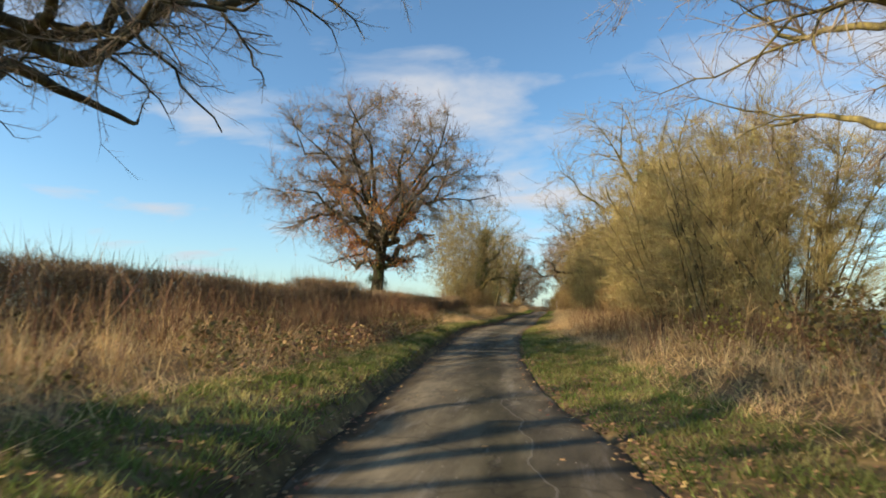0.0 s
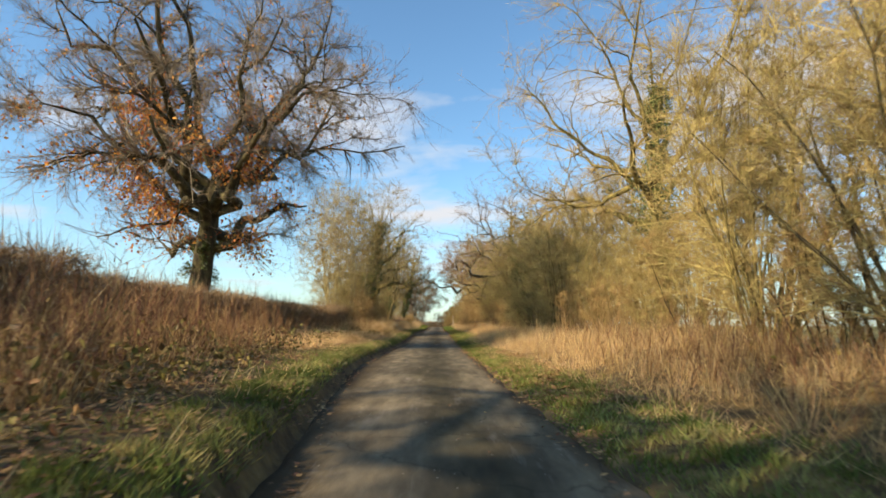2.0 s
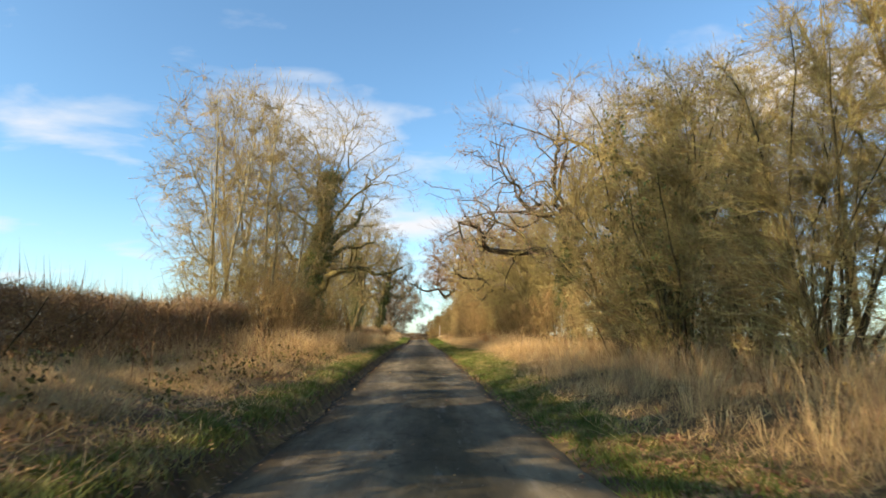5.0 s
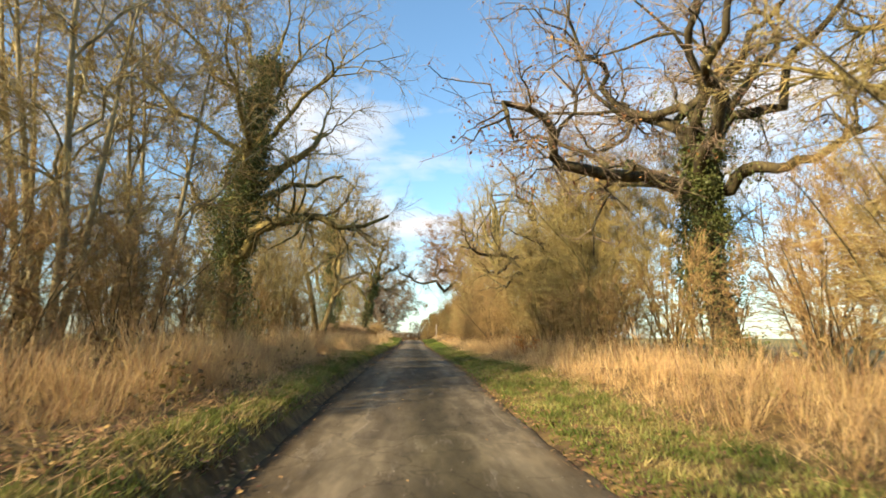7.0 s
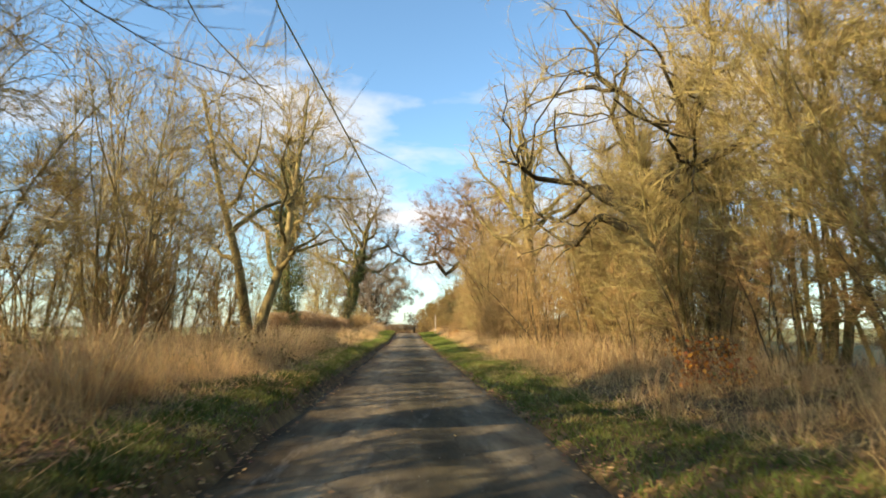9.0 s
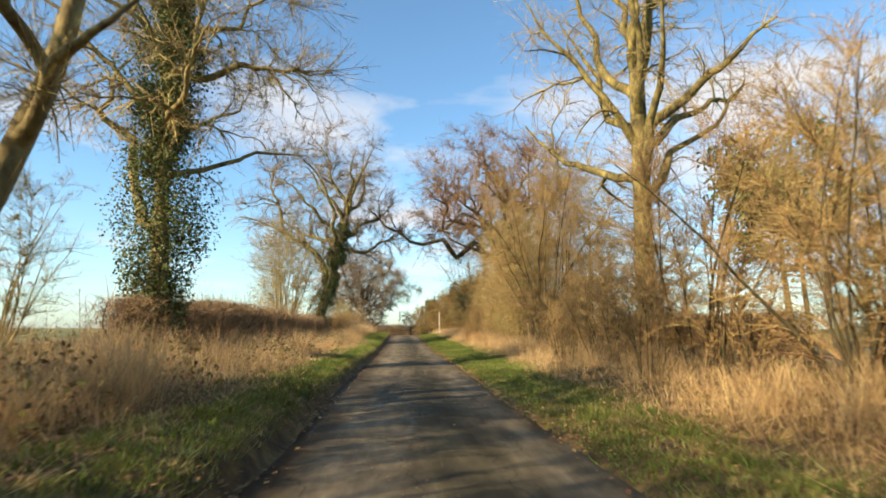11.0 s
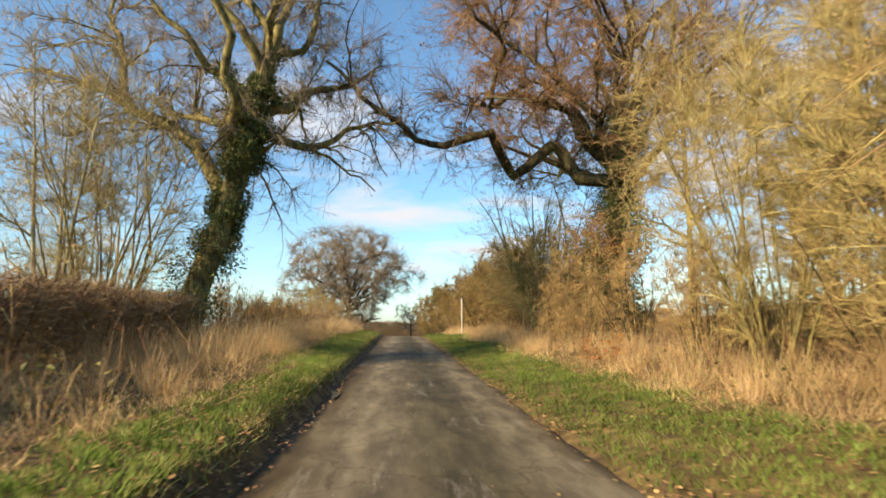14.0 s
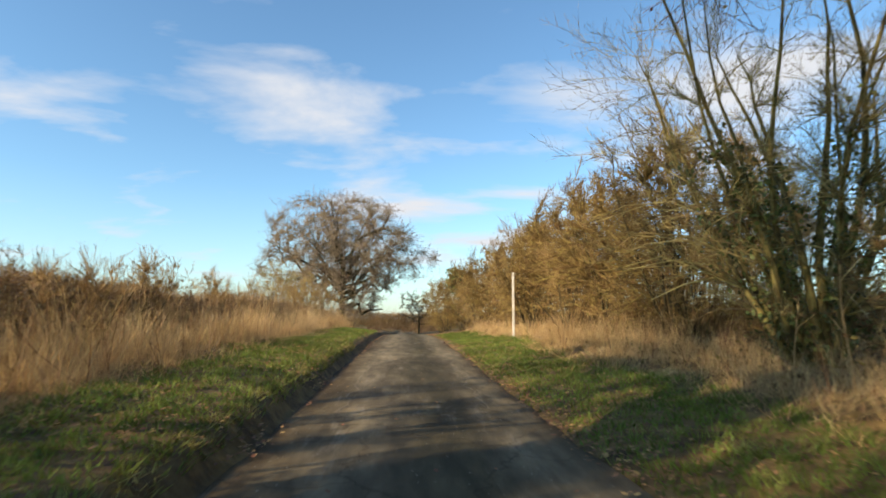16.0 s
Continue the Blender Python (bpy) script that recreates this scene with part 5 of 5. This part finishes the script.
tree("oak_tree", "oak with reddish twigs and a dark limb stretched over the lane", 8.81, 136.6, 19.5, 149, 0.42, (9.4, 9.4, 0.34), 0.25, limbs=16, bark=BARK_OAK, twig=TWIG_RUST, gnarl=0.26, rise=0.25, per=(12, 12, 14), fine=0.0085,
     big=((6.9, 264, 13.5, 4, 0.33, 0.0), (7.9, 275, 12.5, 6, 0.22, 0.0), (8.2, 240, 9.5, 14, 0.14)), leaf=(LEAF_DULL, 6000, 0.11, 1.6), ivy=(15000, 9.8, 0.16, 3.0), leader=0.5, slope=(0, 68))
tree("beech_tree", "young beech keeping its dull brown dead leaves", 7.5, 135.4, 6.0, 150, 0.09, (2.3, 2.3, 0.2), 0.2, limbs=10, bark=BARK_PALE, twig=TWIG_HAZEL, rise=0.3, per=(7, 6, 5), leaf=(LEAF_DULL, 2600, 0.085, 3.0))
shrub("field_maple_shrub", "many-stemmed bare maple with ivy about its foot", 7.22, 140.7, 9.4, 151, 4.6, 16, BARK_GREEN, TWIG_OLIVE, arch=-0.1, per=(12, 9, 5), radius=0.07, ivy=(1500, 4.0, 0.11))
tree("small_pine_tree", "small dark evergreen at the end of the shrub belt", 5.19, 184.7, 7.0, 152, 0.1, (1.8, 1.8, 0.2), 0.2, limbs=9, bark=BARK_OAK, twig=TWIG_OLIVE, rise=0.2, per=(6, 5, 4), leaf=(LEAF_IVY, 5000, 0.2, 3.0))
tree("thorn_tree", "small bare hawthorn on the skyline", 1.84, 214.6, 7.0, 153, 0.14, (3.4, 3.4, 0.15), 0.2, limbs=9, rise=0.3, per=(7, 6, 7), fine=0.018, leader=0.5)


# ---- small things ----
def marker_post():
    ob = base_at("marker_post", 4.16, 153.4, "weathered white wooden post standing in the verge grass", "post", sink=0.1)
    bm = bmesh.new()
    bmesh.ops.create_cube(bm, size=1, matrix=Matrix.Translation((0, 0, 1.3)) @ Matrix.Diagonal((0.085, 0.085, 2.6, 1)))
    bmesh.ops.bevel(bm, geom=list(bm.edges), offset=0.012, segments=2, affect="EDGES")
    me = bpy.data.meshes.new("shaft")
    bm.to_mesh(me)
    bm.free()
    me.materials.append(POST_PAINT)
    new("shaft", me).parent = ob
    bm = bmesh.new()
    bmesh.ops.create_cone(bm, cap_ends=True, segments=4, radius1=0.066, radius2=0.016, depth=0.06, matrix=Matrix.Translation((0, 0, 2.63)) @ Matrix.Rotation(radians(45), 4, "Z"))
    me = bpy.data.meshes.new("cap")
    bm.to_mesh(me)
    bm.free()
    me.materials.append(POST_PAINT)
    new("cap", me).parent = ob
    return ob


marker_post()


def stake(x, y, tall):
    ob = base_at("hedge_stake", x, y, "thin weathered wooden stake standing in the hedge line", "stake", "hedge stakes", sink=0.2)
    P = np.array([[[0, 0, 0], [0.01, 0, tall * 0.5], [0.0, 0.01, tall], [0.0, 0.01, tall + 0.012]]])
    part_np("shaft", *tubes(P, np.array([[0.034, 0.033, 0.031, 0.004]]), 8), OLD_WOOD, ob)
    return ob


stake(-9.4, 124.3, 2.2)
stake(-9.63, 131.7, 2.1)


def hogweed(x, y, tall, seed):
    """A dead umbel: a ribbed pale stem, a few side rays, a flat head of spokes."""
    rng = np.random.default_rng(seed)
    ob = base_at("dead_hogweed", x, y, "tall pale dead hogweed stalk standing in the dead grass", "weed", "dead hogweed stalks", sink=0.05)
    P, R = extend(rng, np.zeros((1, 3)), np.array([[0.12, 0.05, 1.0]]), np.array([tall]), np.array([0.013]), 7, 0.05, 0, tip=0.5)
    part_np("stem", *tubes(P, R, 6), GRASS_DEAD, ob)
    B, Q = extend(rng, *sprout(rng, P, R, 4, 0.45, 0.9, (25, 45), 0.3, 0.8), 3, 0.06, 0.2, tip=0.5)
    part_np("side_stem", *tubes(B, Q, 4), GRASS_DEAD, ob, kind="stuff")
    tops = np.concatenate([P[:, -1], B[:, -1]])
    st = np.repeat(tops, 11, 0)
    w = rng.normal(0, 1, st.shape) * np.array([1, 1, 0.25]) + np.array([0, 0, 0.7])
    H, G = extend(rng, st, w, np.full(len(st), 0.13), np.full(len(st), 0.004), 1, 0, 0)
    part_np("umbel", *spikes(H, G), STALK, ob, "dry spokes of the seed head", kind="stuff")
    return ob


weed = hogweed(6.11, 16.9, 1.45, 301)
weed_b = hogweed(4.86, 106.4, 1.3, 302)
for k, (gx, gy, rot, size) in enumerate(((6.79, 19.4, 60, 0.9), (5.63, 21, 200, 0.8), (5.12, 43.6, 130, 1.0), (4.73, 45.1, 280, 0.85), (5.63, 40.5, 20, 1.0), (5.35, 67.2, 150, 0.9), (5.26, 82.1, 250, 0.9), (4.55, 107.9, 80, 1.05),
                                         (5.25, 109.6, 170, 0.9), (5.59, 105.2, 300, 1.1), (5.21, 137.6, 220, 1.1), (5.72, 139.4, 10, 0.95), (4.91, 142, 100, 0.8), (-4.92, 58.3, 190, 0.9), (-5.59, 121.3, 40, 1.0),
                                         (7.12, 14.9, 10, 1.0), (7.52, 12.9, 140, 0.85))):
    copy_thing((weed, weed_b)[k % 2], pose(gx, gy, float(land(gx, gy)) - 0.05, 0, 0, rot) @ Matrix.Scale(size, 4))

shrub("bramble_bush", "bramble bush with yellowing leaves at the verge's edge", 6.42, 13.1, 0.95, 310, 1.2, 12, STALK, STALK, arch=0.9, per=(6, 4, 2), radius=0.008, fine=0.004, leaf=(LEAF_YELLOW, 320, 0.085), category="bramble")
shrub("bramble_bush", "dull green bramble bush beside the verge", 7.13, 10.3, 1.3, 311, 1.5, 12, STALK, STALK, arch=0.9, per=(6, 4, 2), radius=0.008, fine=0.004, leaf=(LEAF_BRAMBLE, 900, 0.1), category="bramble")
shrub("beech_seedling", "low beech bush full of orange dead leaves", 4.95, 78.6, 0.95, 312, 0.7, 9, STALK, STALK, per=(6, 4, 2), radius=0.008, fine=0.004, leaf=(LEAF_RUST, 420, 0.085))
shrub("bramble_bush", "bramble with reddened leaves in the dead grass", 4.98, 127.2, 0.8, 313, 0.7, 9, STALK, STALK, arch=0.9, per=(6, 4, 2), radius=0.008, fine=0.004, leaf=(LEAF_RUST, 260, 0.085), category="bramble")


def puddle():
    """Rain water lying in the rut at the lane's edge."""
    rng = np.random.default_rng(77)
    m = bpy.data.materials.new("rain_water")
    m.use_nodes = True
    p = m.node_tree.nodes["Principled BSDF"]
    p.inputs["Base Color"].default_value = (0.045, 0.038, 0.03, 1)
    p.inputs["Roughness"].default_value = 0.05
    p.inputs["Specular IOR Level"].default_value = 0.6
    n = 40
    a = np.arange(n) * 2 * np.pi / n
    r = 1 + 0.16 * np.sin(3 * a + 0.6) + 0.12 * np.sin(7 * a) + 0.05 * rng.normal(0, 1, n)
    x, y = -1.45 + 0.075 * r * np.cos(a), 123.9 + 0.55 * r * np.sin(a)
    x = x - 0.05 * (y - 123.9)
    level = float(crest(123.9)) + 0.03
    V = np.concatenate([[[-1.45, 123.9, level]], np.stack([x, y, np.full(n, level)], 1)])
    F = np.array([[0, 1 + k, 1 + (k + 1) % n] for k in range(n)])
    return tagged(new("puddle", mesh_of("puddle", V, F, m)), "shallow rain puddle in the rut at the road edge", "puddle")


puddle()
